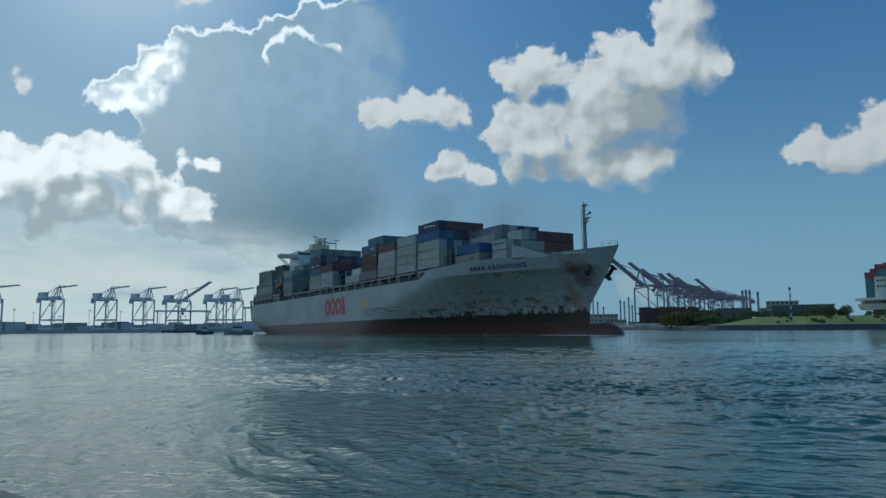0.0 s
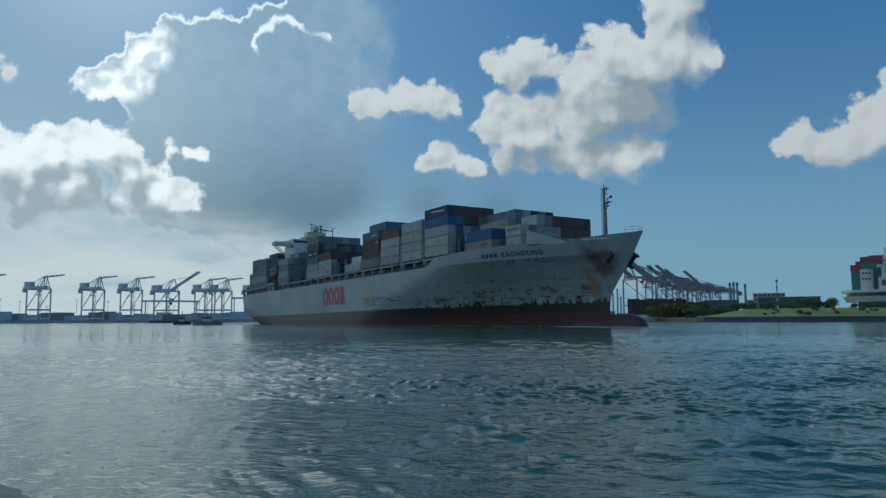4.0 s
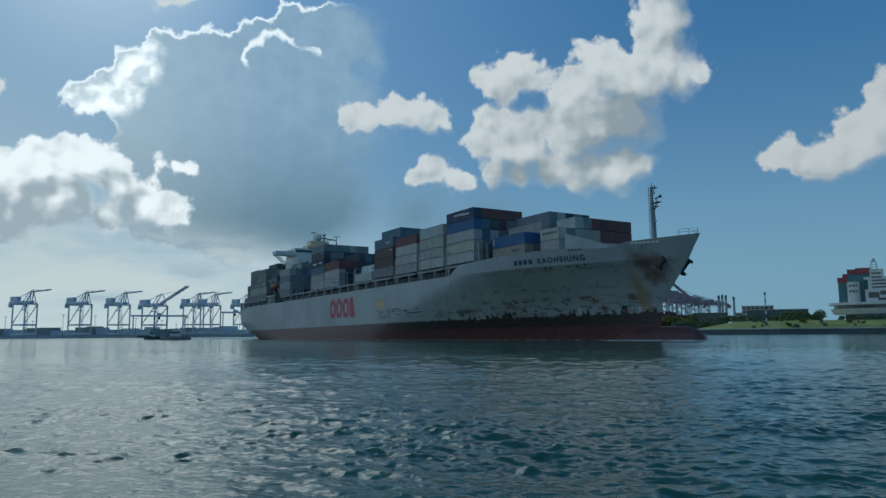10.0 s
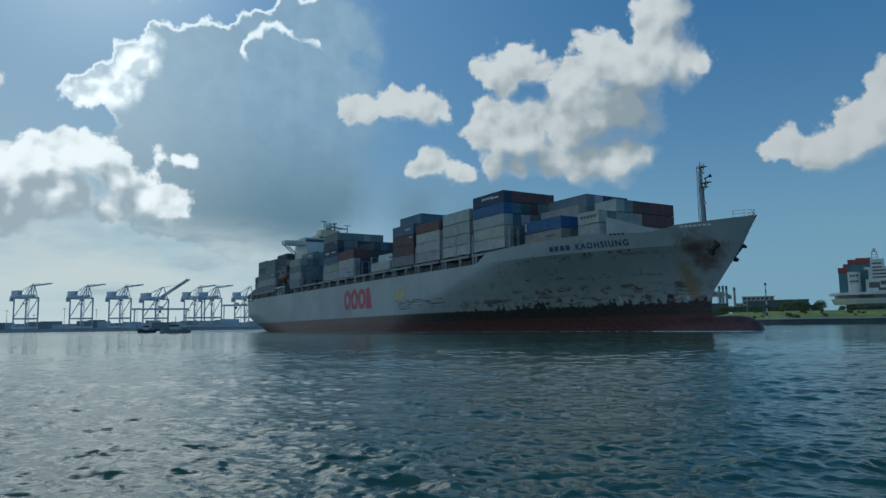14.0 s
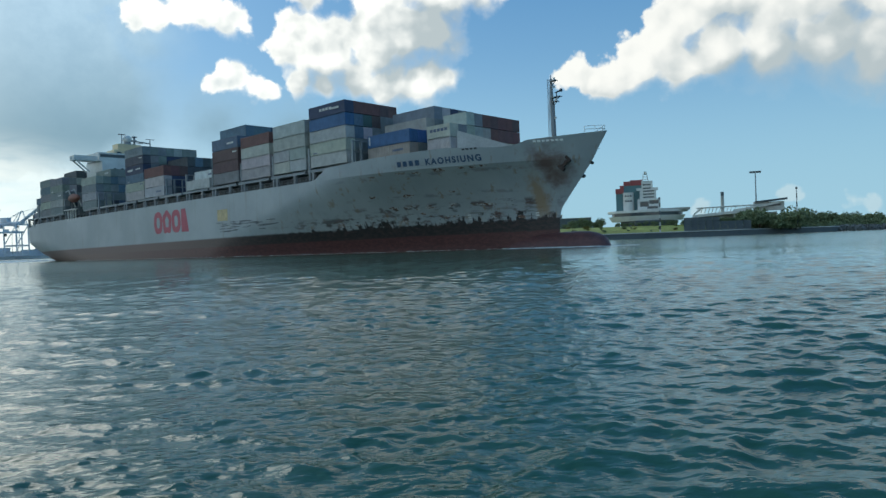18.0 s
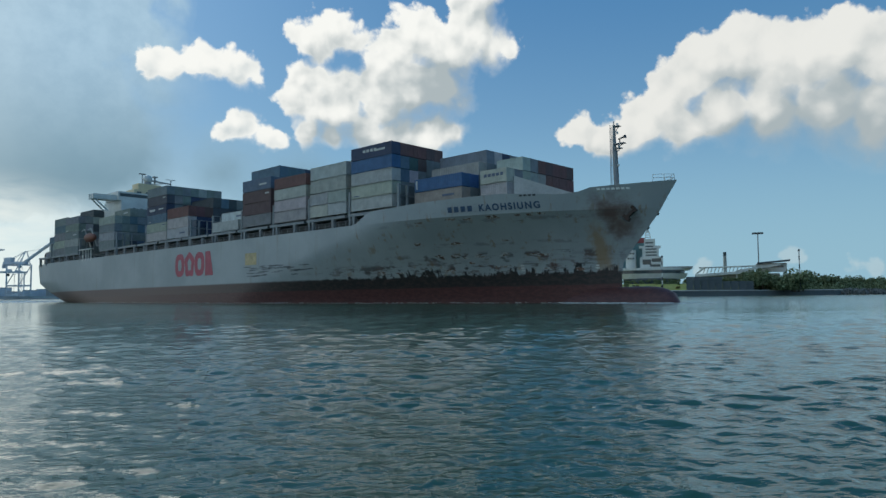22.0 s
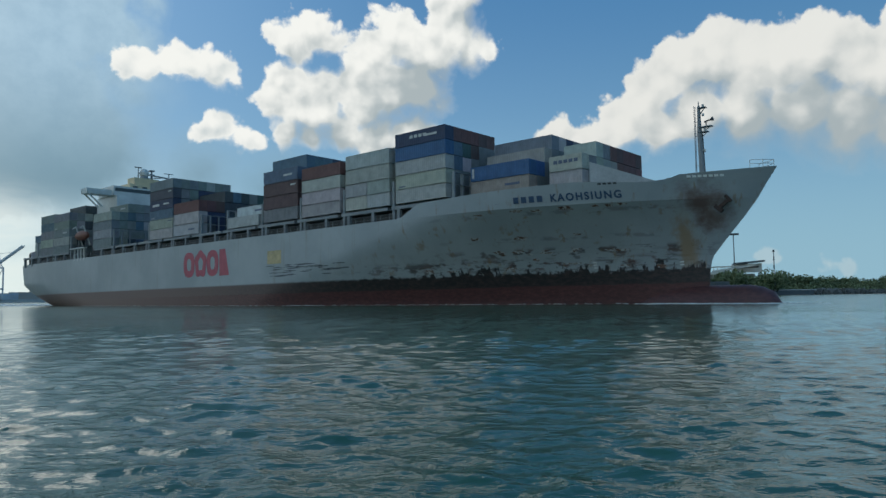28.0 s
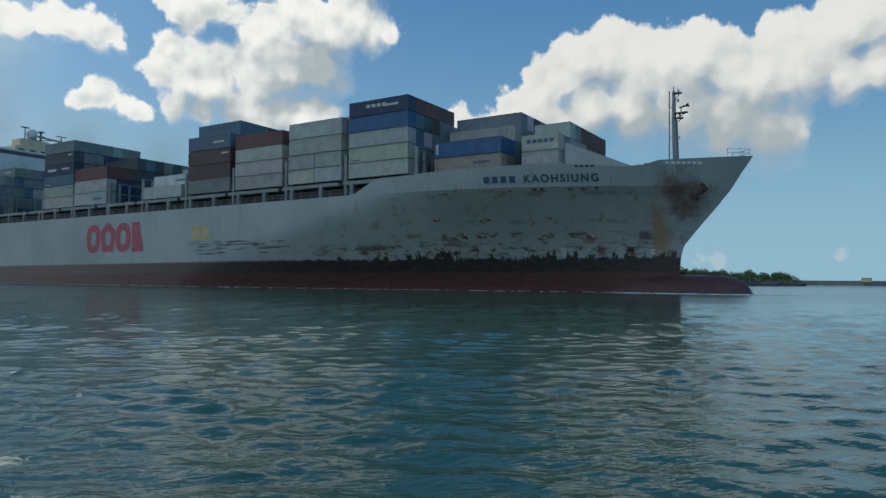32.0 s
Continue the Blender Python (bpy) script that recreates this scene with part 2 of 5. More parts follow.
    low = g.m("MULTIPLY", g.ramp(el, 9.5, 5.0), g.m("MULTIPLY", g.ramp(el, 0.5, 3.5), g.ramp(az, -8, -17)))
    col = g.mix(g.m("MULTIPLY", low, g.ramp(band, 0.40, 0.62, 0, 0.85)), col, (0.60, 0.625, 0.60, 1))
    col = g.mix(g.m("MULTIPLY", low, g.ramp(band, 0.46, 0.30, 0, 0.7)), col, (0.33, 0.40, 0.43, 1))
    # white cumulus: crisp lit edge towards the sun, soft grey lee side
    grey = g.ramp(field(CLOUD_GREY, p), -1.4, 1.4)
    for puffs, pale, dark, lee, rough, fray in ((CLOUD_FAR, 0.42, 0.34, 1.5, 0.3, 0.5), (CLOUD_WISP, 0.70, 0.50, 1.5, 0.3, 1.0), (CLOUD_LOW, 0.92, 0.42, 1.3, 0.5, 0.5),
                                                (CLOUD_SMALL, 0.64, 0.40, 1.4, 0.35, 0.5), (CLOUD_MIDDLE, 0.64, 0.33, 1.5, 0.33, 0.6), (CLOUD_RIGHT, 0.56, 0.32, 1.8, 0.24, 2.2)):
        base = field(puffs, p)
        d = g.m("ADD", g.m("MULTIPLY_ADD", relief, 0.5, base), g.m("MULTIPLY_ADD", wisp, 1.1, -0.42))
        lift = g.m("SUBTRACT", base, field(puffs, q))
        light = g.m("ADD", g.m("MULTIPLY", lift, 0.32), g.m("MULTIPLY", slope, rough))
        light = g.m("SUBTRACT", light, g.m("MULTIPLY", grey, 1.05))
        light = g.m("ADD", light, g.m("MULTIPLY_ADD", broad, 0.16, -0.06))
        shade = g.m("MULTIPLY", g.ramp(light, 0.7, -0.9), g.ramp(d, 0.1, 1.2, 0.25, 1.0))
        tone = g.mix(shade, (0.36, 0.43, 0.46, 1) if puffs is CLOUD_FAR else (pale, pale * 0.995, pale * 0.975, 1), (dark * 0.86, dark * 0.98, dark * 1.05, 1))
        width = g.m("MULTIPLY_ADD", g.ramp(lift, 0.4, -1.2), lee, g.m("MULTIPLY_ADD", grey, fray, 0.5))
        col = g.mix(g.ramp(d, 0.0, width, 0.0, 0.5 if puffs is CLOUD_FAR else 1.0), col, tone)
    back = g.node("ShaderNodeBackground")
    g.put(back.inputs[0], col)
    back.inputs[1].default_value = 1.0
    g.t.links.new(back.outputs[0], g.node("ShaderNodeOutputWorld").inputs[0])


make_world()
sun = new("sun", bpy.data.lights.new("sun", "SUN"))
sun.data.energy, sun.data.angle, sun.data.color = 0.3, radians(28), (1.0, 0.95, 0.86)
sun.matrix_world = look((0, 0, 0), (-math.sin(SUN_AZ) * math.cos(SUN_EL), -math.cos(SUN_AZ) * math.cos(SUN_EL), -math.sin(SUN_EL)))

# ---- materials ----
def material(name, color, rough=0.6, metal=0.0, grain=(), wear=None, bump=0.0, spec=0.5):
    """Principled with two scales of tone: grain = ((scale, amount), ...); wear = (colour, scale, threshold)."""
    mat = bpy.data.materials.new(name)
    mat.use_nodes = True
    t = mat.node_tree
    g = G(t)
    b = t.nodes["Principled BSDF"]
    at = g.node("ShaderNodeTexCoord").outputs["Object"]
    col = color if isinstance(color, tuple) and len(color) == 4 else (*color, 1)
    last = None
    for scale, amount in grain:
        last, _ = g.noise(at, scale, 6, 0.6)
        f = g.ramp(last, 0.3, 0.7, 1 - amount, 1 + amount, False)
        col = g.v("SCALE", col if isinstance(col, bpy.types.NodeSocket) else tuple(col[:3]), scale=f)
    if wear:
        w, scale, th = wear
        n, _ = g.noise(at, scale, 8, 0.68)
        col = g.mix(g.ramp(n, th, th + 0.08), col, (*w, 1))
    g.put(b.inputs["Base Color"], col)
    b.inputs["Roughness"].default_value, b.inputs["Metallic"].default_value = rough, metal
    b.inputs["Specular IOR Level"].default_value = spec
    if bump and last is not None:
        n = g.node("ShaderNodeBump")
        n.inputs["Strength"].default_value = bump
        g.put(n.inputs["Height"], last)
        t.links.new(n.outputs[0], b.inputs["Normal"])
    return mat


def hull_material():
    """Grey-white topsides, black boot top and red bottom, with rust, scrapes and runs."""
    mat = bpy.data.materials.new("hull_paint")
    mat.use_nodes = True
    t = mat.node_tree
    g = G(t)
    b = t.nodes["Principled BSDF"]
    at = g.node("ShaderNodeTexCoord").outputs["Object"]
    sep = g.node("ShaderNodeSeparateXYZ")
    g.put(sep.inputs[0], at)
    x, y, z = sep.outputs
    wide, _ = g.noise(at, 0.08, 5, 0.6)
    fine, _ = g.noise(g.v("MULTIPLY", at, (1, 1, 2.2)), 0.9, 8, 0.68)
    runs, _ = g.noise(g.v("MULTIPLY", at, (1.0, 1.0, 0.06)), 0.8, 5, 0.6)
    scr, _ = g.noise(g.v("MULTIPLY", at, (0.12, 0.12, 1.6)), 1.0, 7, 0.65)
    top = g.mix(g.ramp(wide, 0.3, 0.7), (0.31, 0.345, 0.355, 1), (0.395, 0.43, 0.435, 1))
    top = g.mix(g.ramp(runs, 0.56, 0.74, 0, 0.45), top, (0.27, 0.26, 0.21, 1))
    # rust, heavier towards the boot top and forward
    fwd = g.ramp(x, -115, -40, 0.0, 1.0)
    lowz = g.ramp(z, 9.5, 5.4, 0.0, 1.0)
    blot, _ = g.noise(g.v("MULTIPLY", at, (1, 1, 1.3)), 0.34, 7, 0.62)
    rusty = g.m("MULTIPLY_ADD", g.m("MULTIPLY", fwd, lowz), 0.13, blot)
    top = g.mix(g.ramp(rusty, 0.745, 0.80, 0, 0.7), top, (0.085, 0.05, 0.035, 1))
    # rows of dark smears where fenders have rubbed
    rub, _ = g.noise(g.v("MULTIPLY", at, (0.42, 0.42, 0.9)), 0.85, 5, 0.55)
    rub2, _ = g.noise(g.v("MULTIPLY", at, (0.16, 0.16, 1.3)), 1.1, 5, 0.6)
    for level, wide_z, much in ((8.6, 1.1, 1.0), (10.9, 0.5, 0.4), (14.9, 0.5, 0.45), (6.9, 1.3, 1.0), (6.2, 1.0, 0.9)):
        row = g.m("MULTIPLY", g.ramp(g.m("ABSOLUTE", g.m("SUBTRACT", z, level)), wide_z, wide_z * 0.25), g.m("MULTIPLY", g.ramp(x, -86 if level < 8 else -66, -52 if level < 8 else -38), g.ramp(x, -6, -15)))
        ink = g.m("MULTIPLY", row, g.m("MAXIMUM", g.ramp(rub, 0.50, 0.60), g.m("MULTIPLY", g.ramp(rub2, 0.52, 0.64), 0.6 if level < 8 else 0.2)))
        top = g.mix(g.m("MULTIPLY", ink, 0.85 * much), top, g.mix(g.ramp(blot, 0.4, 0.6), (0.05, 0.042, 0.04, 1), (0.12, 0.055, 0.04, 1)))
    weep = g.m("MULTIPLY", g.ramp(runs, 0.55, 0.66), g.m("MULTIPLY", fwd, g.ramp(blot, 0.45, 0.6)))
    top = g.mix(g.m("MULTIPLY", weep, 0.6), top, (0.27, 0.17, 0.08, 1))
    top = g.mix(g.ramp(g.m("MULTIPLY_ADD", fwd, 0.06, scr), 0.71, 0.79, 0, 0.7), top, (0.10, 0.085, 0.075, 1))
    # the stain below the hawse pipe
    spot = g.v("DISTANCE", g.v("MULTIPLY", at, (1, 0, 0.9)), (-9.6, 0, 15.0 * 0.9))
    spot = g.m("ADD", spot, g.m("MULTIPLY_ADD", blot, 9.0, -4.5))
    top = g.mix(g.ramp(spot, 4.6, 0.2, 0, 0.86), top, (0.13, 0.06, 0.04, 1))
    drip = g.v("DISTANCE", g.v("MULTIPLY", at, (1, 0, 0.3)), (-13.2, 0, 9.0 * 0.3))
    drip = g.m("ADD", drip, g.m("MULTIPLY_ADD", runs, 3.0, -1.5))
    top = g.mix(g.ramp(drip, 2.0, 0.4, 0, 0.75), top, (0.32, 0.20, 0.09, 1))
    edge = g.m("MULTIPLY_ADD", fine, 1.5, g.m("SUBTRACT", z, 0.75))
    tooth, _ = g.noise(g.v("MULTIPLY", at, (1, 1, 0.12)), 0.75, 4, 0.6)
    rag = g.m("ADD", z, g.m("MULTIPLY", g.m("MULTIPLY_ADD", fine, 2.2, -1.1), fwd))
    rag = g.m("SUBTRACT", rag, g.m("MULTIPLY", g.ramp(tooth, 0.46, 0.70, 0.0, 1.8), g.ramp(x, -80, -38)))
    black = g.mix(g.ramp(fine, 0.4, 0.7), (0.025, 0.022, 0.022, 1), (0.07, 0.045, 0.04, 1))
    red = g.mix(g.ramp(fine, 0.35, 0.7), (0.075, 0.028, 0.028, 1), (0.13, 0.05, 0.045, 1))
    red = g.mix(g.ramp(x, -90, -190), red, (0.17, 0.10, 0.085, 1))
    black = g.mix(g.ramp(x, -70, -150), black, (0.155, 0.095, 0.085, 1))
    under = g.mix(g.ramp(edge, 2.9, 3.1), red, black)
    col = g.mix(g.ramp(rag, 4.95, 5.5), under, top)
    g.put(b.inputs["Base Color"], col)
    b.inputs["Roughness"].default_value = 0.5
    n = g.node("ShaderNodeBump")
    n.inputs["Strength"].default_value, n.inputs["Distance"].default_value = 0.25, 0.08
    g.put(n.inputs["Height"], wide)
    t.links.new(n.outputs[0], b.inputs["Normal"])
    return mat


def box_paint():
    """Container paint: the colour is the object's own; dents, rust and fading vary from box to box."""
    mat = bpy.data.materials.new("container_paint")
    mat.use_nodes = True
    t = mat.node_tree
    g = G(t)
    b = t.nodes["Principled BSDF"]
    info = g.node("ShaderNodeObjectInfo")
    at = g.v("ADD", g.node("ShaderNodeTexCoord").outputs["Object"], g.v("SCALE", (31.0, 17.0, 53.0), scale=info.outputs["Random"]))
    n, _ = g.noise(at, 0.6, 6, 0.62)
    r, _ = g.noise(g.v("MULTIPLY", at, (1, 1, 0.3)), 2.2, 8, 0.7)
    col = g.v("SCALE", g.mix(0.12, info.outputs["Color"], (0.17, 0.18, 0.18, 1)), scale=g.ramp(n, 0.3, 0.7, 0.78, 1.16, False))
    col = g.mix(g.ramp(r, 0.66, 0.76, 0, 0.8), col, (0.13, 0.06, 0.035, 1))
    g.put(b.inputs["Base Color"], col)
    b.inputs["Roughness"].default_value = 0.55
    return mat


def water_material():
    mat = bpy.data.materials.new("harbour_water")
    mat.use_nodes = True
    t = mat.node_tree
    g = G(t)
    b = t.nodes["Principled BSDF"]
    at = g.node("ShaderNodeTexCoord").outputs["Object"]
    patch, _ = g.noise(at, 0.03, 4, 0.55)
    col = g.mix(g.ramp(patch, 0.35, 0.65), (0.022, 0.084, 0.055, 1), (0.033, 0.108, 0.070, 1))
    g.put(b.inputs["Base Color"], col)
    # ripples too small to tell apart far out read as a rougher sheet
    far = g.v("LENGTH", at)
    g.put(b.inputs["Roughness"], g.m("ADD", g.ramp(far, 15, 120, 0.02, 0.15), g.ramp(far, 200, 700, 0.0, 0.12)))
    b.inputs["IOR"].default_value = 1.333
    turn = g.node("ShaderNodeMapping")
    turn.inputs["Rotation"].default_value = (0, 0, radians(12))
    g.put(turn.inputs["Vector"], at)
    at = turn.outputs[0]
    a, _ = g.noise(g.v("MULTIPLY", at, (0.8, 1.0, 1)), 3.4, 2, 0.5)
    c, _ = g.noise(g.v("MULTIPLY", at, (0.45, 1.0, 1)), 10.0, 3, 0.6)
    hgt = g.m("MULTIPLY_ADD", c, 0.32, a)
    n = g.node("ShaderNodeBump")
    n.inputs["Distance"].default_value = 0.045
    g.put(n.inputs["Strength"], g.ramp(far, 8, 45, 1.0, 0.3))
    g.put(n.inputs["Height"], hgt)
    t.links.new(n.outputs[0], b.inputs["Normal"])
    return mat


HULL, BOX, WATER = hull_material(), box_paint(), water_material()
WHITE = material("white_paint", (0.62, 0.63, 0.6), 0.5, grain=((0.3, 0.12), (3, 0.08)), wear=((0.25, 0.16, 0.1), 0.8, 0.68))
CREAM = material("cream_paint", (0.66, 0.54, 0.34), 0.5, grain=((0.5, 0.12), (4, 0.08)))
GREY = material("grey_steel", (0.24, 0.26, 0.27), 0.6, grain=((0.5, 0.15), (5, 0.1)), wear=((0.16, 0.08, 0.05), 1.2, 0.66))
DARK = material("dark_steel", (0.06, 0.065, 0.07), 0.6, grain=((0.5, 0.2), (5, 0.1)), wear=((0.12, 0.06, 0.04), 1.0, 0.66))
DECK = material("deck_paint", (0.14, 0.07, 0.055), 0.7, grain=((0.2, 0.2), (3, 0.15)))
RED = material("red_lettering", (0.44, 0.09, 0.12), 0.55, grain=((0.7, 0.16), (5, 0.1)), wear=((0.5, 0.46, 0.45), 1.0, 0.66))
BLUE = material("blue_lettering", (0.035, 0.075, 0.14), 0.55, grain=((1.5, 0.2),))
# far cranes and sheds: distance haze is put into this pale base colour
HAZY_STEEL = material("haze_paled_steel", (0.60, 0.65, 0.70), 0.6, grain=((0.05, 0.15), (0.5, 0.1)))
CRANE2 = material("rust_crane_steel", (0.34, 0.26, 0.29), 0.6, grain=((0.05, 0.15), (0.5, 0.1)))
GLASS = material("window_glass", (0.03, 0.05, 0.06), 0.12, grain=((0.2, 0.2),))
GRASS = material("lawn", (0.32, 0.32, 0.075), 0.9, grain=((0.03, 0.3), (0.25, 0.3), (4, 0.2)), bump=0.5)
LEAF = material("foliage", (0.18, 0.22, 0.115), 0.85, grain=((0.06, 0.3), (0.5, 0.35)), spec=0.25)
LEAF2 = material("yellowing_foliage", (0.20, 0.17, 0.05), 0.85, grain=((0.06, 0.3), (0.5, 0.3)), spec=0.25)
BARK = material("bark", (0.10, 0.075, 0.05), 0.9, grain=((1, 0.2), (8, 0.2)))
STONE = material("breakwater_stone", (0.15, 0.15, 0.14), 0.9, grain=((0.05, 0.25), (0.7, 0.25), (5, 0.15)), bump=0.6)
CONCRETE = material("concrete", (0.36, 0.36, 0.34), 0.85, grain=((0.05, 0.15), (0.7, 0.15)), wear=((0.16, 0.16, 0.15), 0.12, 0.6))
SLATE = material("dark_block_wall", (0.10, 0.12, 0.13), 0.85, grain=((0.05, 0.15), (0.7, 0.15)))
TEAL = material("teal_cladding", (0.09, 0.20, 0.22), 0.5, grain=((0.05, 0.12), (0.7, 0.08)))
MAROON = material("maroon_cladding", (0.30, 0.06, 0.06), 0.5, grain=((0.05, 0.12), (0.7, 0.08)))
ROCK = material("shore_rock", (0.30, 0.25, 0.19), 0.75, grain=((0.8, 0.3), (6, 0.25), (40, 0.15)), bump=0.7)
PALE_GREY = material("pale_grey_paint", (0.42, 0.43, 0.42), 0.55, grain=((0.3, 0.15), (3, 0.1)), wear=((0.2, 0.12, 0.08), 0.8, 0.62))

# ---- helpers for meshes ----
def mesh_of(name, bm, mat, smooth=False):
    me = bpy.data.meshes.new(name)
    bm.normal_update()
    bm.to_mesh(me)
    bm.free()
    me.materials.append(mat)
    if smooth:
        for p in me.polygons:
            p.use_smooth = True
    return me


def part(name, bm, mat, parent=None, label="", smooth=False):
    """Links a bmesh as one mesh object under a thing or a part."""
    ob = new(name, bm if isinstance(bm, bpy.types.Mesh) else mesh_of(name, bm, mat, smooth))
    ob.parent = parent
    return tagged(ob, label)


def empty(name, m=None, **tags):
    ob = new(name)
    ob.empty_display_size = 0.2
    if m is not None:
        ob.matrix_basis = m
    return tagged(ob, **tags)


def quad(bm, *pts):
    return bm.faces.new([bm.verts.new(p) for p in pts])


def box(bm, x0, x1, y0, y1, z0, z1, m=None):
    vs = [bm.verts.new((x, y, z)) for x in (x0, x1) for y in (y0, y1) for z in (z0, z1)]
    if m is not None:
        for v in vs:
            v.co = m @ v.co
    for f in ((0, 1, 3, 2), (4, 6, 7, 5), (0, 4, 5, 1), (2, 3, 7, 6), (0, 2, 6, 4), (1, 5, 7, 3)):
        bm.faces.new([vs[i] for i in f])
    return bm


def beam(bm, a, b, w, h=None):
    """A square bar from a to b."""
    a, b = Vector(a), Vector(b)
    m = Matrix.Translation(a) @ (b - a).to_track_quat("X", "Z").to_matrix().to_4x4()
    h = h or w
    return box(bm, 0, (b - a).length, -w / 2, w / 2, -h / 2, h / 2, m)


def tube(bm, a, b, r0, r1=None, n=10):
    a, b = Vector(a), Vector(b)
    r1 = r0 if r1 is None else r1
    m = (b - a).to_track_quat("Z", "Y").to_matrix()
    rings = []
    for c, r in ((a, r0), (b, r1)):
        rings.append([bm.verts.new(c + m @ Vector((r * math.cos(i * 2 * math.pi / n), r * math.sin(i * 2 * math.pi / n), 0))) for i in range(n)])
    for i in range(n):
        bm.faces.new((rings[0][i], rings[0][(i + 1) % n], rings[1][(i + 1) % n], rings[1][i]))
    bm.faces.new(rings[0][::-1])
    bm.faces.new(rings[1])
    return bm


def bmnew():
    return bmesh.new()


# ---- the water: one sheet to the horizon ----
def make_water():
    ahead = np.arange(-62, 62.01, 0.22)
    rest = np.linspace(62, 298, 80)[1:-1]
    ang = np.radians(np.concatenate([ahead, rest]))
    rad = np.concatenate([[0.002], np.geomspace(1.2, 3, 40)[:-1], np.geomspace(3, 75, 860)[:-1], np.geomspace(75, 4900, 190)])
    step = np.gradient(rad)[:, None]
    A, R = np.meshgrid(ang, rad)
    X, Y = R * np.sin(A), R * np.cos(A)
    rng = np.random.RandomState(4)
    Z = np.zeros_like(X)
    DX, DY = np.zeros_like(X), np.zeros_like(X)
    cell = np.maximum(step + 0 * R, R * 0.0038)
    # puffs of wind raise the chop in patches
    gust = np.zeros_like(X)
    for lx, ly, k in ((19, 8, 0.3), (7.3, 3.1, 0.25), (33, 21, 0.2), (3.7, 1.9, 0.15)):
        gust += k * np.sin(X * 6.283 / lx + 1.3 * np.sin(Y * 4.1 / ly) + k * 40) * np.sin(Y * 6.283 / ly + 1.1 * np.sin(X * 5.2 / lx))
    gust = np.clip(1 + 1.1 * gust, 0.5, 1.45)
    for k in range(110):
        lam = 0.15 * (1.1 / 0.15) ** rng.rand()
        th = radians(192) + rng.normal(0, 0.85)
        amp = 0.0038 * lam ** 0.70 * rng.uniform(0.5, 1.0)
        ph = (X * math.sin(th) + Y * math.cos(th)) * 2 * math.pi / lam + rng.uniform(0, 6.28)
        fade = np.clip((lam / cell - 2.5) / 3, 0, 1)
        bend = 0.35 * np.sin(X * 0.21 * rng.uniform(0.5, 1.5) + Y * 0.13 + k)
        s = np.sin(ph + bend)
        amp = fade * amp * gust
        Z += amp * s
        DX += 0.6 * amp * np.cos(ph + bend) * math.sin(th)
        DY += 0.6 * amp * np.cos(ph + bend) * math.cos(th)
    X, Y = X + DX, Y + DY
    n, m = A.shape
    co = np.stack([X, Y, Z], -1).reshape(-1, 3)
    i, j = np.meshgrid(np.arange(n - 1), np.arange(m), indexing="ij")
    k = (j + 1) % m
    f = np.stack([i * m + j, i * m + k, (i + 1) * m + k, (i + 1) * m + j], -1).reshape(-1, 4)
    me = bpy.data.meshes.new("water")
    me.vertices.add(len(co))
    me.vertices.foreach_set("co", co.ravel())
    me.loops.add(f.size)
    me.loops.foreach_set("vertex_index", f[:, ::-1].ravel())
    me.polygons.add(len(f))
    me.polygons.foreach_set("loop_start", np.arange(0, f.size, 4))
    me.polygons.foreach_set("use_smooth", np.ones(len(f), bool))
    me.update(calc_edges=True)
    me.materials.append(WATER)
    return tagged(new("water", me), "rippled teal harbour water reaching the horizon", "water", kind="structure")


water = make_water()

# ---- the container ship (x forward from the bow, y to port, z up from the waterline) ----
STEM_Z = [-7, 0, 2.8, 4.9, 7.0, 9.9, 12.9, 15.5, 17.6, 20.2]
STEM_X = [-13, -11.2, -10.8, -10.7, -10.2, -7.8, -5.2, -3.1, -1.8, 0.0]
END_Z = [-7, 0, 2, 4, 6.5, 16]
END_X = [-226, -240, -245, -248.5, -251.5, -254]


def smooth01(x):
    x = np.clip(x, 0, 1)
    return x * x * (3 - 2 * x)


def half_breadth(u, z):
    k = np.clip(np.minimum(z, 15.8) / 16.6, 0, 1) ** 1.3
    xs, xe = np.interp(z, STEM_Z, STEM_X), np.interp(z, END_Z, END_X)
    s = np.clip((xs - u) / (96 - 45 * k), 0, 1)
    b = 20.0 * (1 - (1 - s) ** (1.45 + 0.70 * k))
    ka = np.clip(z / 9.0, 0, 1)
    b0 = 0.48 + 0.40 * ka
    sa = np.clip((u - xe) / (62 - 28 * ka), 0, 1)
    b = b * (b0 + (1 - b0) * (1 - (1 - sa) ** 2.2))
    return b + 0.12


def sheer(u):
    """Top of the side plating: main deck edge, then the step up to the forecastle bulwark."""
    step = smooth01((u + 60.5) / 6.0)
    fore = np.interp(u, [-54, -40, -26, -17, -14, -12, 0], [18.35, 18.9, 19.25, 18.6, 18.7, 19.5, 20.25])
    return 16.0 + step * (fore - 16.0)


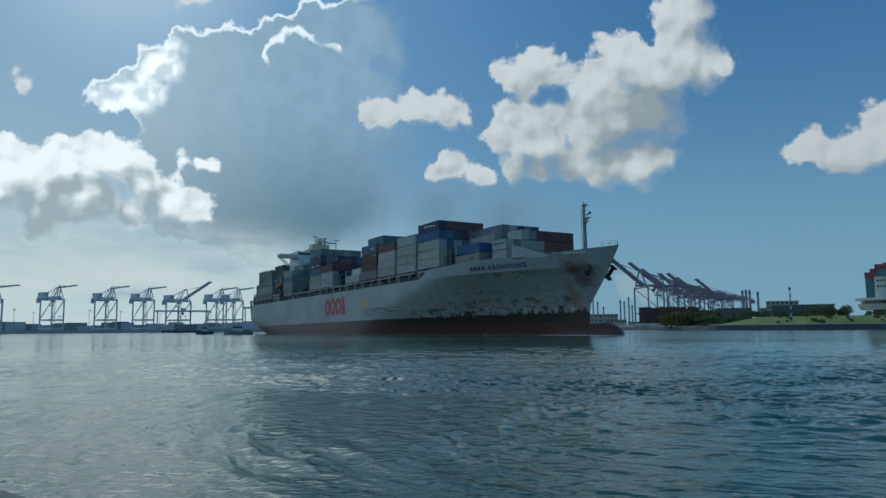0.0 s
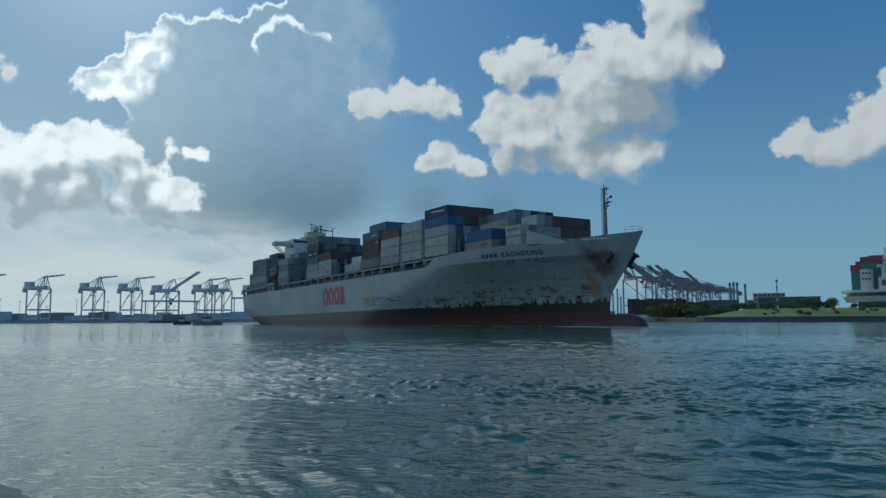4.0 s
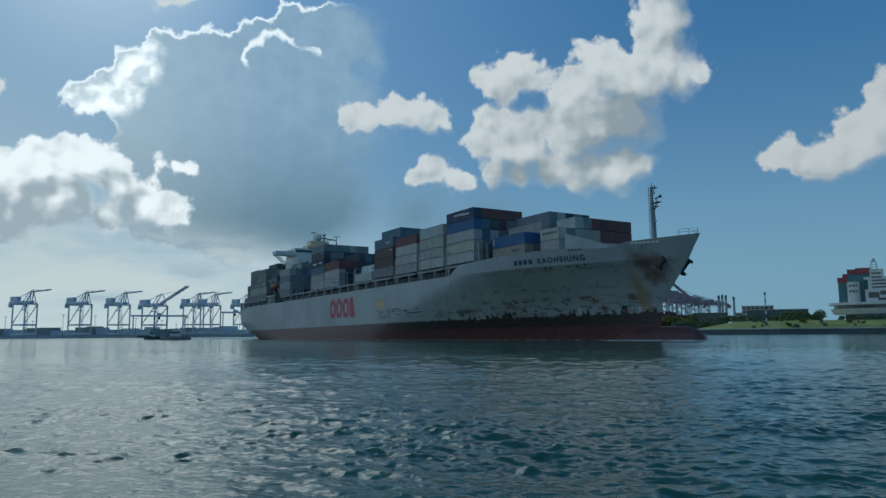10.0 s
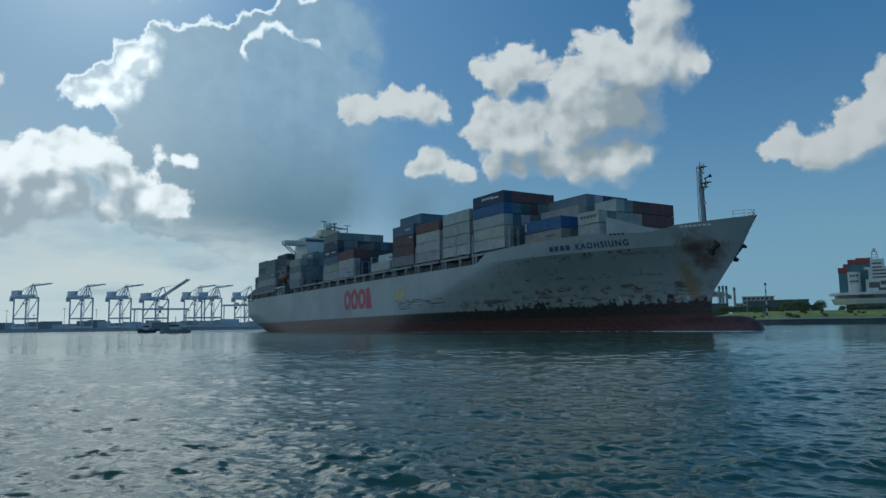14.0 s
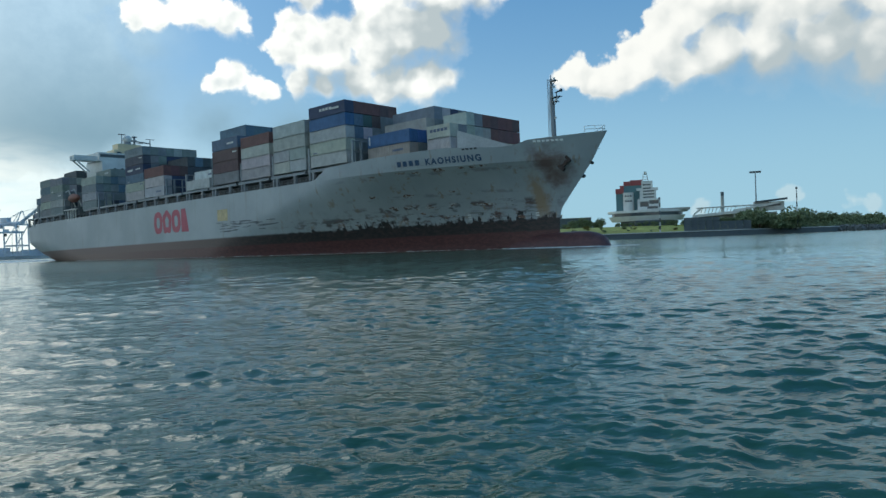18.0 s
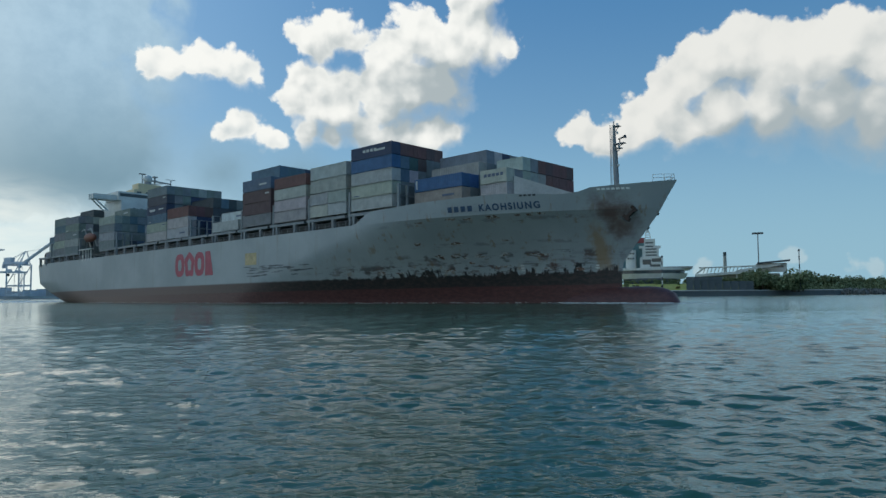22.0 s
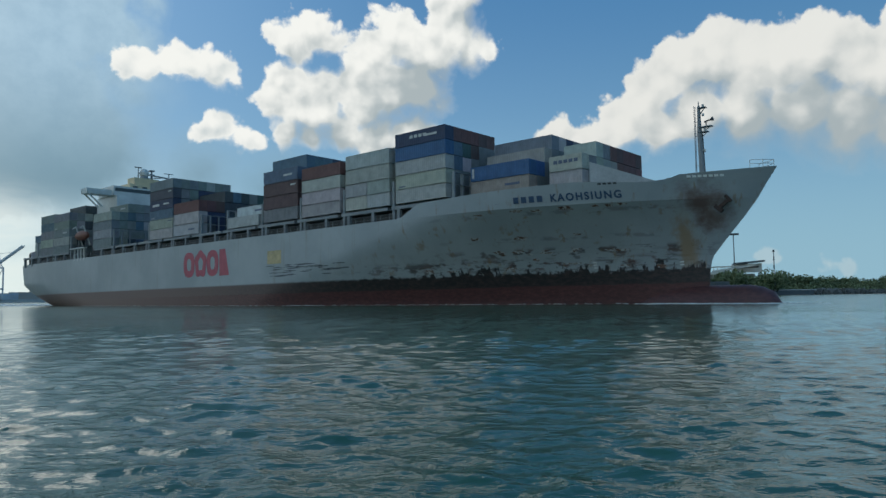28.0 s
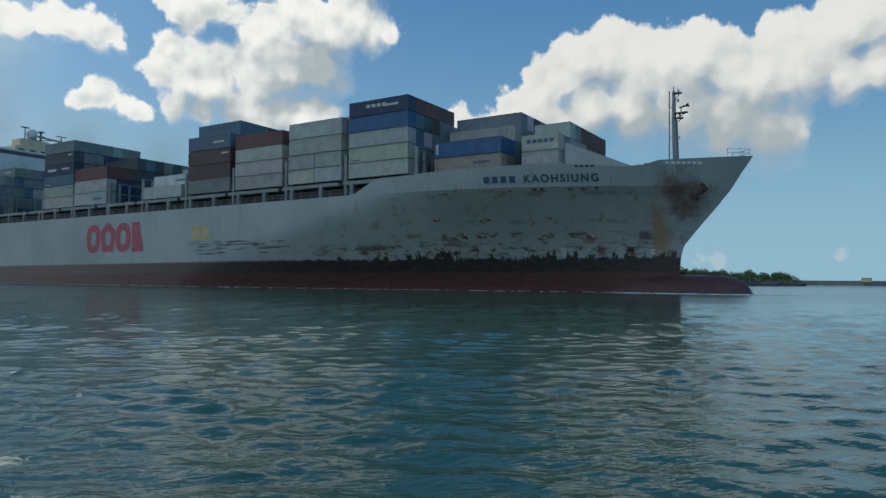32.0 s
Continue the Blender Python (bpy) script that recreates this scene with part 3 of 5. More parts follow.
def make_hull(parent):
    n, low, high = 170, np.concatenate([[-6.5, -4, -2, -1, 0], np.linspace(0.7, 15.8, 24)]), np.linspace(0, 1, 8)[1:]
    s = np.linspace(0, 1, n)
    s = 1 - (1 - s) ** 1.35
    rows = []
    for z in low:
        xs, xe = np.interp(z, STEM_Z, STEM_X), np.interp(z, END_Z, END_X)
        u = xe + s * (xs - xe)
        rows.append((u, np.full(n, z)))
    for f in high:
        z = np.full(n, 15.8 + f * 0.2)
        for _ in range(6):
            xs, xe = np.interp(z, STEM_Z, STEM_X), np.interp(z, END_Z, END_X)
            u = xe + s * (xs - xe)
            z = 15.8 + f * (sheer(u) - 15.8)
        rows.append((u, z))
    bm = bmnew()
    grids = []
    for side in (-1, 1):
        grid = [[bm.verts.new((a, side * b, c)) for a, b, c in zip(u, half_breadth(u, z), z)] for u, z in rows]
        for i in range(len(grid) - 1):
            for j in range(n - 1):
                q = (grid[i][j], grid[i][j + 1], grid[i + 1][j + 1], grid[i + 1][j])
                bm.faces.new(q if side < 0 else q[::-1])
        grids.append(grid)
    a, b = grids
    for i in range(len(a) - 1):
        bm.faces.new((b[i][0], a[i][0], a[i + 1][0], b[i + 1][0]))
        bm.faces.new((a[i][-1], b[i][-1], b[i + 1][-1], a[i + 1][-1]))
    hull = part("hull", bm, HULL, parent, "grey-white plating with rust, black boot top and red bottom", True)
    hull.data.set_sharp_from_angle(angle=radians(35))
    # the knuckle below the bulwark
    co = hull.data.vertices
    for e in hull.data.edges:
        a, b = (co[i].co for i in e.vertices)
        if abs(a.z - 15.8) < 0.001 and abs(b.z - 15.8) < 0.001 and a.x > -75:
            e.use_edge_sharp = True
    # decks
    for name, u0, u1, zd in (("main_deck", -251.5, -57, 15.3), ("forecastle_deck", -57, -1.5, 17.2)):
        bm = bmnew()
        us = np.linspace(u0, u1, 60)
        bs = half_breadth(us, np.full(60, zd)) - 0.25
        bs = np.maximum(bs, 0.1)
        L = [bm.verts.new((u, -w, zd)) for u, w in zip(us, bs)]
        R = [bm.verts.new((u, w, zd)) for u, w in zip(us, bs)]
        for i in range(59):
            bm.faces.new((L[i], L[i + 1], R[i + 1], R[i]))
        part(name, bm, DECK, parent, "red-brown painted steel deck")
    # bulb: a long rounded nose awash at the waterline
    bm = bmnew()
    rings = []
    for i in range(19):
        f = i / 18
        u = -26 + f * 26.2
        r = 3.75 * math.sqrt(max(0.0, 1 - max(0, (f - 0.74) / 0.26) ** 2.8)) + 0.02
        zc = -1.3
        rings.append([bm.verts.new((u, r * 0.85 * math.cos(a), zc + r * math.sin(a))) for a in np.linspace(0, 2 * math.pi, 25)[:-1]])
    for p, q in zip(rings, rings[1:]):
        for k in range(24):
            bm.faces.new((p[k], p[(k + 1) % 24], q[(k + 1) % 24], q[k]))
    part("bulbous_bow", bm, HULL, parent, "dark red bulb awash at the waterline", True)
    return hull


# colours of the boxes
C = dict(g=(0.40, 0.405, 0.375), l=(0.49, 0.49, 0.455), s=(0.22, 0.25, 0.25), n=(0.025, 0.045, 0.11), b=(0.035, 0.125, 0.33), t=(0.10, 0.17, 0.23),
         r=(0.17, 0.065, 0.058), m=(0.12, 0.06, 0.055), e=(0.42, 0.36, 0.26), w=(0.66, 0.66, 0.62), d=(0.05, 0.10, 0.09), k=(0.06, 0.075, 0.09))


def wavy(bm, x0, x1, y, z0, z1, out, pitch=0.46, deep=0.07):
    """A corrugated sheet between x0 and x1 in the plane y."""
    n = max(4, int((x1 - x0) / pitch))
    xs, ys = [], []
    w = (x1 - x0) / n
    for i in range(n):
        for f, o in ((0.05, 0), (0.4, 0), (0.55, -deep), (0.9, -deep)):
            xs.append(x0 + (i + f) * w)
            ys.append(y + out * o)
    lo = [bm.verts.new((a, b, z0)) for a, b in zip(xs, ys)]
    hi = [bm.verts.new((a, b, z1)) for a, b in zip(xs, ys)]
    for i in range(len(lo) - 1):
        f = (lo[i], lo[i + 1], hi[i + 1], hi[i])
        bm.faces.new(f if out < 0 else f[::-1])


def container_meshes(length, height):
    L, W, H = length / 2, 1.219, height
    fr = bmnew()
    for sx in (-1, 1):
        for sy in (-1, 1):
            box(fr, sx * L - 0.16 * (sx > 0), sx * L + 0.16 * (sx < 0), sy * W - 0.16 * (sy > 0), sy * W + 0.16 * (sy < 0), 0, H)
    for sy in (-1, 1):
        for z0, z1 in ((0.02, 0.17), (H - 0.12, H - 0.01)):
            box(fr, -L + 0.16, L - 0.16, sy * (W - 0.01) - 0.06 * (sy > 0), sy * (W - 0.01) + 0.06 * (sy < 0), z0, z1)
    for sx in (-1, 1):
        for z0, z1 in ((0.02, 0.17), (H - 0.12, H - 0.01)):
            box(fr, sx * (L - 0.01) - 0.06 * (sx > 0), sx * (L - 0.01) + 0.06 * (sx < 0), -W + 0.16, W - 0.16, z0, z1)
    sides = []
    for out in (-1, 1):
        bm = bmnew()
        wavy(bm, -L + 0.14, L - 0.14, out * (W - 0.03), 0.15, H - 0.1, out)
        sides.append(mesh_of("side_panel", bm, BOX))
    roof = bmnew()
    box(roof, -L + 0.1, L - 0.1, -W + 0.1, W - 0.1, H - 0.09, H - 0.03)
    door = bmnew()
    box(door, L - 0.09, L - 0.05, -W + 0.12, -0.02, 0.16, H - 0.11)
    box(door, L - 0.09, L - 0.05, 0.02, W - 0.12, 0.16, H - 0.11)
    for y in (-0.75, -0.3, 0.3, 0.75):
        tube(door, (L - 0.03, y, 0.14), (L - 0.03, y, H - 0.1), 0.022, n=5)
    end = bmnew()
    box(end, -L + 0.05, -L + 0.09, -W + 0.12, W - 0.12, 0.16, H - 0.11)
    return (mesh_of("container_frame", fr, BOX), (("side_panel", sides[0]), ("side_panel", sides[1]), ("roof_panel", mesh_of("roof_panel", roof, BOX)),
            ("door", mesh_of("door", door, BOX)), ("end_panel", mesh_of("end_panel", end, BOX))))


BOX_MESHES, CARGO = {}, []
TONE = {"g": "grey", "l": "pale grey", "s": "slate grey", "n": "navy", "b": "bright blue", "t": "blue-grey", "r": "red-brown", "m": "maroon",
        "e": "beige", "w": "white", "d": "dark green", "k": "blackish"}


def container(u, v, z, key, length=12.19, height=2.59):
    kind = (length, height - 0.1)
    if kind not in BOX_MESHES:
        BOX_MESHES[kind] = container_meshes(*kind)
    fr, parts = BOX_MESHES[kind]
    ob = new("shipping_container", fr)
    col = [c * random.uniform(0.9, 1.1) for c in C[key]]
    ob.color = (*col, 1)
    tagged(ob, f"{TONE[key]} corrugated steel {'forty' if length > 10 else 'twenty'}-foot container stacked on the ship", "shipping container", "containers on the ship")
    for name, me in parts:
        p = part(name, me, None, ob)
        p.color = (*col, 1)
    if random.random() < 0.35 and length > 10:
        mark_box(ob, random.choice(((1.2, 4.2, 1.1, 1.5), (-5.2, -3.6, 0.3, 0.5), (3.6, 5.4, 1.7, 2.0))), PALE_MARK if sum(C[key]) < 0.8 else DARK_MARK)
    CARGO.append((ob, Matrix.Translation((u, -v, z))))
    return ob


PALE_MARK = material("pale_stencil", (0.55, 0.56, 0.54), 0.6, grain=((2, 0.15),))
DARK_MARK = material("dark_stencil", (0.12, 0.15, 0.22), 0.6, grain=((2, 0.15),))


def mark_box(ob, where, mat):
    """Plain bars of paint on the starboard side of a box."""
    x0, x1, z0, z1 = where
    bm = bmnew()
    box(bm, x0, x1, -1.24, -1.215, z0, z1)
    part("painted_bar", bm, mat, ob)


PITCH = 2.47


STACKS, FILL = [], []
# painted bars on boxes that carry plain lettering: (bay, row, tier)
MARKS = {(-45.9, 0, 1): [((-5.75, -5.3, 0.5, 2.2), True)],
         (-31.4, 0, 1): [((-2.2 + 0.95 * i, -1.5 + 0.95 * i, 1.2, 1.75), False) for i in range(5)],
         (-61.1, 0, 4): [((-2.4 + 1.1 * i, -1.6 + 1.1 * i, 1.2, 1.75), True) for i in range(4)],
         (-155.0, 0, 3): [((-4.5, -1.0, 0.9, 1.5), True)]}


def bay(u0, base, rows, first=18.5, length=12.19, tier=2.6, mixed="ggslstgk"):
    """rows: from starboard, strings of colour keys from the lowest tier up."""
    pick = random.Random(int(-u0 * 10))
    rows = ["".join(pick.choice(mixed) if c == "?" else c for c in keys) for keys in rows]
    STACKS.append((u0, base, rows, first, length, tier))


def fill_bays():
    """Boxes that show are things of their own; those packed inside the stacks are joined."""
    def top(b, v):
        u0, base, rows, first, length, tier = b
        i = round((first - v) / PITCH)
        return base + len(rows[i]) * tier if 0 <= i < len(rows) else 0
    for n, b in enumerate(STACKS):
        u0, base, rows, first, length, tier = b
        ahead = STACKS[n - 1] if n and STACKS[n - 1][0] - (u0 + length) < 8 else None
        for i, keys in enumerate(rows):
            v = first - i * PITCH
            beside = base + len(rows[i - 1]) * tier if i else 0
            for k, key in enumerate(keys):
                z = base + k * (tier + 0.02)
                face = z + tier > (top(ahead, v) if ahead else 0) + 0.5 and v > -8
                if z + tier > beside + 0.5 or (k == len(keys) - 1 and v > -12) or face:
                    ob = container(u0 + length / 2, v, z, key, length, tier)
                    for where, pale in MARKS.get((u0, i, k), ()):
                        mark_box(ob, where, PALE_MARK if pale else DARK_MARK)
                else:
                    FILL.append((u0, length, v, z, tier))
    bm = bmnew()
    for u0, length, v, z, tier in FILL:
        box(bm, u0 + 0.02, u0 + length - 0.02, -v - 1.2, -v + 1.2, z + 0.01, z + tier - 0.01)
    ob = part("packed_containers", bm, BOX)
    ob.color = (0.20, 0.22, 0.22, 1)
    tagged(ob, "slate grey containers packed inside the stacks on the ship", "shipping containers", kind="stuff")
    CARGO.append((ob, Matrix.Identity(4)))


def make_cargo():
    # forward twenty-foot bay
    bay(-31.4, 19.0, ["ll", "ls", "gg?", "???", "?gr", "?rm", "?rr", "?rr", "?rm"], 12.6, 6.06)
    # blue box bay
    bay(-45.9, 18.9, ["eb", "?b", "?gg", "??gs", "??gl", "??gn", "???s", "???n", "???", "???", "??", "??"], 15.2)
    # tall block
    bay(-61.1, 18.9, ["lllbn", "???tr", "???dr", "???mr", "???rm", "???nr", "???g", "???l", "????", "????", "????", "????", "????", "???", "???", "???"])
    # paired twenties below, forties above
    for u in (-75.1, -68.85):
        container(u + 3.03, 18.5, 18.85, "l", 6.06)
        container(u + 3.03, 18.5, 21.47, "g", 6.06)
    container(-75.0 + 6.1, 18.5, 24.1, "g", 12.19, 2.9)
    container(-75.0 + 6.1, 18.5, 27.02, "l", 12.19, 2.9)
    bay(-75.0, 18.85, ["???g", "????", "????", "????", "????", "????", "????", "???", "???", "???", "???", "???", "???", "???", "???"], 18.5 - PITCH, tier=2.9)
    bay(-88.9, 18.8, ["gllr", "???r", "???m", "????", "????", "???g", "???t", "????", "????", "???", "???", "???", "???", "???", "???", "???"])
    bay(-102.6, 18.85, ["smmt", "???tt", "????t", "????t", "????n", "????s", "????t", "????t", "????", "????", "????", "???", "???", "???", "???", "???"], tier=2.85)
    bay(-116.8, 18.7, ["l", "lw", "??", "??", "???", "???t", "???d", "???t", "???s", "????", "????", "???", "???", "???", "???", "???"])
    bay(-142.2, 18.7, ["llr", "??r", "??m", "??kk", "??kt", "??kk", "??ks", "???d", "????", "????", "????", "???", "???", "???", "???", "???"], tier=2.85, mixed="kksnk")
    bay(-155.0, 18.7, ["lgtnks", "?????s", "?????s", "?????s", "?????g", "?????s", "?????s", "?????", "?????", "?????", "????", "????", "????", "????", "????", "????"], mixed="kksnk")
    bay(-190.4, 18.6, ["sgsg", "????", "????s", "????s", "????s", "????b", "????n", "????", "????", "????", "????", "????", "????", "????", "???", "???"], mixed="sskgt")
    bay(-220.5, 18.5, ["sgsss", "????s", "?????k", "?????k", "?????", "?????", "????", "????", "????", "????", "????", "????", "????", "????", "???", "???"], mixed="sskg")
    bay(-234.5, 18.5, ["sgsts", "?????", "????k", "????k", "?????", "?????", "????", "????", "????", "????", "????", "????", "????", "????"], 17.5, tier=2.75, mixed="sskg")
    bay(-241.6, 18.4, ["sgt", "?st", "??s", "???", "???", "???", "???", "???", "???", "???", "???", "??"], 16.8, 6.06, mixed="sskg")
    bay(-248.2, 18.4, ["s", "k", "?s", "??", "??", "??", "??", "??", "??", "??", "??", "?"], 15.8, 6.06, mixed="sskg")


def make_ship():
    ship = empty("container_ship", label="large grey-white container ship with rusty bow, under way", category="container ship")
    make_hull(ship)
    # hatch coaming and covers below the boxes
    for u0, u1 in ((-248.3, -208), (-190.6, -48.8)):
        bm = bmnew()
        box(bm, u0, u1, -17.6, 17.6, 15.3, 17.7)
        part("hatch_coaming", bm, DARK, ship)
        w = (u1 - u0) / max(1, round((u1 - u0) / 13.8))
        for i in range(round((u1 - u0) / w)):
            bm = bmnew()
            box(bm, u0 + i * w + 0.5, u0 + (i + 1) * w - 0.5, -19.6, 19.6, 17.9, 18.5)
            part("hatch_cover", bm, GREY, ship)
    bm = bmnew()
    box(bm, -46.5, -25, -11.5, 11.5, 17.2, 18.9)
    part("hatch_coaming", bm, DARK, ship)
    # pillars under the outboard boxes
    for sy in (-1, 1):
        for u in np.arange(-247, -49, 6.9):
            if -209 < u < -191:
                continue
            bm = bmnew()
            box(bm, u - 0.35, u + 0.35, sy * 19.2 - 0.35, sy * 19.2 + 0.35, 15.2, 18.6)
            part("pillar", bm, GREY, ship)
    # lashing bridges between the bays
    for u in (-47.4, -62.0, -75.9, -89.7, -103.5, -117.5, -129.2, -142.6, -155.9, -177.2, -207.4, -221.5, -235.3):
        bm = bmnew()
        for sy in (-1, 1):
            for y in (19.3, 17.0):
                box(bm, u - 0.28, u + 0.28, sy * y - 0.2, sy * y + 0.2, 15.3, 23.2)
        for zz in (18.5, 20.9, 23.1):
            box(bm, u - 0.28, u + 0.28, -19.4, 19.4, zz, zz + 0.14)
        for y in np.arange(-14.6, 15, 4.87):
            box(bm, u - 0.2, u + 0.2, y - 0.15, y + 0.15, 17, 23.1)
        part("lashing_bridge", bm, GREY, ship)
    # accommodation house with bridge wings
    bm = bmnew()
    box(bm, -206, -192, -9, 9, 15.3, 30)
    box(bm, -206, -191.8, -12, 12, 30, 36.2)
    house = part("accommodation_house", bm, WHITE, ship, "white accommodation block below the bridge")
    for zz in np.arange(18, 35, 2.9):
        for y in np.arange(-7.6, 8, 2.5):
            w = bmnew()
            box(w, -192.02 + 0.2 * (zz > 29), -191.9 + 0.2 * (zz > 29), y - 0.4, y + 0.4, zz + 0.3, zz + 1.1)
            part("window", w, GLASS, house)
    bm = bmnew()
    box(bm, -204, -193.2, -12.5, 12.5, 36.2, 39.2)
    bridge = part("bridge", bm, WHITE, ship)
    w = bmnew()
    box(w, -193.2, -193.1, -12, 12, 37.5, 38.6)
    part("bridge_window", w, GLASS, bridge)
    for sy in (-1, 1):
        bm = bmnew()
        box(bm, -197.5, -193.6, sy * 16.7 - 3.9, sy * 16.7 + 3.9, 36.0, 36.5)
        box(bm, -197.5, -193.6, sy * 20.3 - 0.12, sy * 20.3 + 0.12, 36.5, 37.7)
        box(bm, -193.7, -193.5, sy * 16.7 - 3.9, sy * 16.7 + 3.9, 36.5, 37.7)
        box(bm, -197.6, -197.4, sy * 16.7 - 3.9, sy * 16.7 + 3.9, 36.5, 37.7)
        part("bridge_wing", bm, WHITE, ship, "white bridge wing with a solid bulwark")
        bm = bmnew()
        for u in (-197, -194.2):
            beam(bm, (u, sy * 19.8, 36.1), (u, sy * 15.5, 32.2), 0.4)
        part("wing_brace", bm, WHITE, ship)
    bm = bmnew()
    box(bm, -202, -195.5, -6.2, 6.2, 39.2, 40.9)
    box(bm, -201, -196.2, -4.4, 4.0, 40.9, 43.2)
    deckhouse = part("radar_deckhouse", bm, CREAM, ship, "cream-yellow deckhouse on top of the bridge")
    for y in (-4.4, -1.2, 2.0, 5.0):
        part("window", box(bmnew(), -195.52, -195.44, y - 0.8, y + 0.8, 39.3, 40.1), GLASS, deckhouse)
    bm = bmnew()
    tube(bm, (-198.5, 0, 43.2), (-198.5, 0, 44.3), 1.5, 1.2)
    tube(bm, (-198.5, -2.0, 43.2), (-198.5, -2.0, 47.0), 0.22, 0.14)
    tube(bm, (-198.5, 2.6, 43.2), (-198.5, 2.6, 46.6), 0.34, 0.26)
    box(bm, -199.3, -197.7, 1.9, 3.3, 46.2, 46.6)
    box(bm, -199.3, -197.7, 1.9, 3.3, 44.9, 45.2)
    part("radar_mast", bm, GREY, ship)
    part("radar_bar", box(bmnew(), -198.7, -198.3, -3.2, -0.8, 46.9, 47.2), DARK, ship)
    bm = bmnew()
    beam(bm, (-198.5, 0.5, 45.0), (-195.5, 7.2, 43.9), 0.45)
    beam(bm, (-198.5, 0.5, 43.6), (-196.5, 5.0, 44.0), 0.25)
    tube(bm, (-195.5, 7.2, 41.5), (-195.5, 7.2, 45.6), 0.22, 0.16)
    beam(bm, (-195.5, 5.6, 45.5), (-195.5, 8.8, 45.5), 0.22)
    part("aerial_arm", bm, GREY, ship)
    bm = bmnew()
    bmesh.ops.create_uvsphere(bm, u_segments=16, v_segments=10, radius=1.55, matrix=Matrix.Translation((-198.5, 0, 45.3)))
    part("radome", bm, WHITE, ship, smooth=True)
    # foremast: a tapered column with a ladder, a horn platform and lamps
    bm = bmnew()
    tube(bm, (-11.2, 0, 18), (-11.4, 0, 27.5), 0.46, 0.38, n=12)
    tube(bm, (-11.4, 0, 27.5), (-11.4, 0, 31.6), 0.36, 0.24, n=12)
    tube(bm, (-11.4, 0, 31.6), (-11.4, 0, 32.4), 0.12, 0.06, n=8)
    mast = part("foremast", bm, GREY, ship, "grey steel foremast with ladder, horn and lamps")
    bm = bmnew()
    for y in (-0.22, 0.22):
        tube(bm, (-12.25, y, 18), (-12.05, y, 31.7), 0.05, n=6)
    for zz in np.arange(18.4, 31.6, 0.4):
        tube(bm, (-12.2, -0.22, zz), (-12.2, 0.22, zz), 0.03, n=5)
    for zz in np.arange(19.5, 31.5, 2.4):
        beam(bm, (-12.2, 0, zz), (-11.4, 0, zz), 0.08)
    part("ladder", bm, GREY, mast)
    for zz, reach in ((31.2, 1.0), (28.0, 1.9), (27.2, 1.2)):
        bm = bmnew()
        box(bm, -11.4, -11.2 + reach, -0.5, 0.5, zz, zz + 0.12)
        beam(bm, (-11.2, 0, zz - 0.9), (-11.3 + reach * 0.9, 0, zz), 0.12)
        part("lamp_platform", bm, GREY, mast)
    bm = bmnew()
    tube(bm, (-10.6, 0, 28.9), (-9.6, 0, 29.1), 0.12, 0.14)
    tube(bm, (-9.6, 0, 29.1), (-9.15, 0, 29.2), 0.16, 0.36, n=12)
    beam(bm, (-10.3, 0, 28.1), (-10.3, 0, 28.9), 0.14)
    part("fog_horn", bm, DARK, mast)
    for zz, dx in ((31.4, 0.6), (27.4, 0.8), (24.0, 0.6), (29.9, 0.55)):
        part("mast_lamp", tube(bmnew(), (-11.3 + dx, 0, zz), (-11.3 + dx, 0, zz + 0.42), 0.2), WHITE, mast)
    tube_wire = tube(bmnew(), (-10.75, 0.1, 18), (-10.95, 0.1, 27), 0.07, n=6)
    part("cable_pipe", tube_wire, DARK, mast)
    # breakwater plate before the boxes
    for sy in (-1, 1):
        bm = bmnew()
        vs = [bm.verts.new(p) for p in ((-24.6, sy * 12.6, 17.2), (-14.8, sy * 6.0, 17.2), (-14.8, sy * 6.0, 18.6), (-24.6, sy * 12.6, 22.6))]
        back = [bm.verts.new(v.co + Vector((-0.3, -sy * 0.2, 0))) for v in vs]
        bm.faces.new(vs)
        bm.faces.new(back[::-1])
        for i in range(4):
            bm.faces.new((vs[i], vs[(i + 1) % 4], back[(i + 1) % 4], back[i]))
        part("breakwater", bm, PALE_GREY, ship, "sloping pale grey wave breaker")
    # mooring winches and bitts on the forecastle
    for u, y in ((-15.5, -5.2), (-13.6, -6.0), (-15.2, 4.2), (-12.8, 5.0)):
        bm = bmnew()
        tube(bm, (u, y - 1.1, 18.5), (u, y + 1.1, 18.5), 0.75, n=14)
        box(bm, u - 0.7, u + 0.7, y - 1.3, y - 1.15, 17.2, 19.3)
        box(bm, u - 0.7, u + 0.7, y + 1.15, y + 1.3, 17.2, 19.3)
        part("mooring_winch", bm, GREY, ship)
    # bow railing
    rail = empty("bow_railing")
    rail.parent = ship
    stands = ((-3.2, -2.3), (-1.6, -1.3), (-0.4, 0), (-1.6, 1.3), (-3.2, 2.3))
    for u, y in stands:
        part("rail_post", tube(bmnew(), (u, y, 20.0), (u, y, 21.3), 0.05, n=6), WHITE, rail)
    for zz in (20.7, 21.28):
        for a, b in zip(stands, stands[1:]):
            part("rail_bar", tube(bmnew(), (*a, zz), (*b, zz), 0.045, n=6), WHITE, rail)
    return ship


ship = make_ship()
make_cargo()
fill_bays()

# ---- the shores ----
def at(az, dist, z=0.0):
    a = radians(az)
    return Vector((dist * math.sin(a), dist * math.cos(a), z))


def high(dist, el):
    return 1.6 + dist * math.tan(radians(el))


SHORE = [(14, 640), (18, 520), (21, 440), (27, 405), (33, 410), (40, 430), (46, 480), (50, 560), (54.3, 690)]


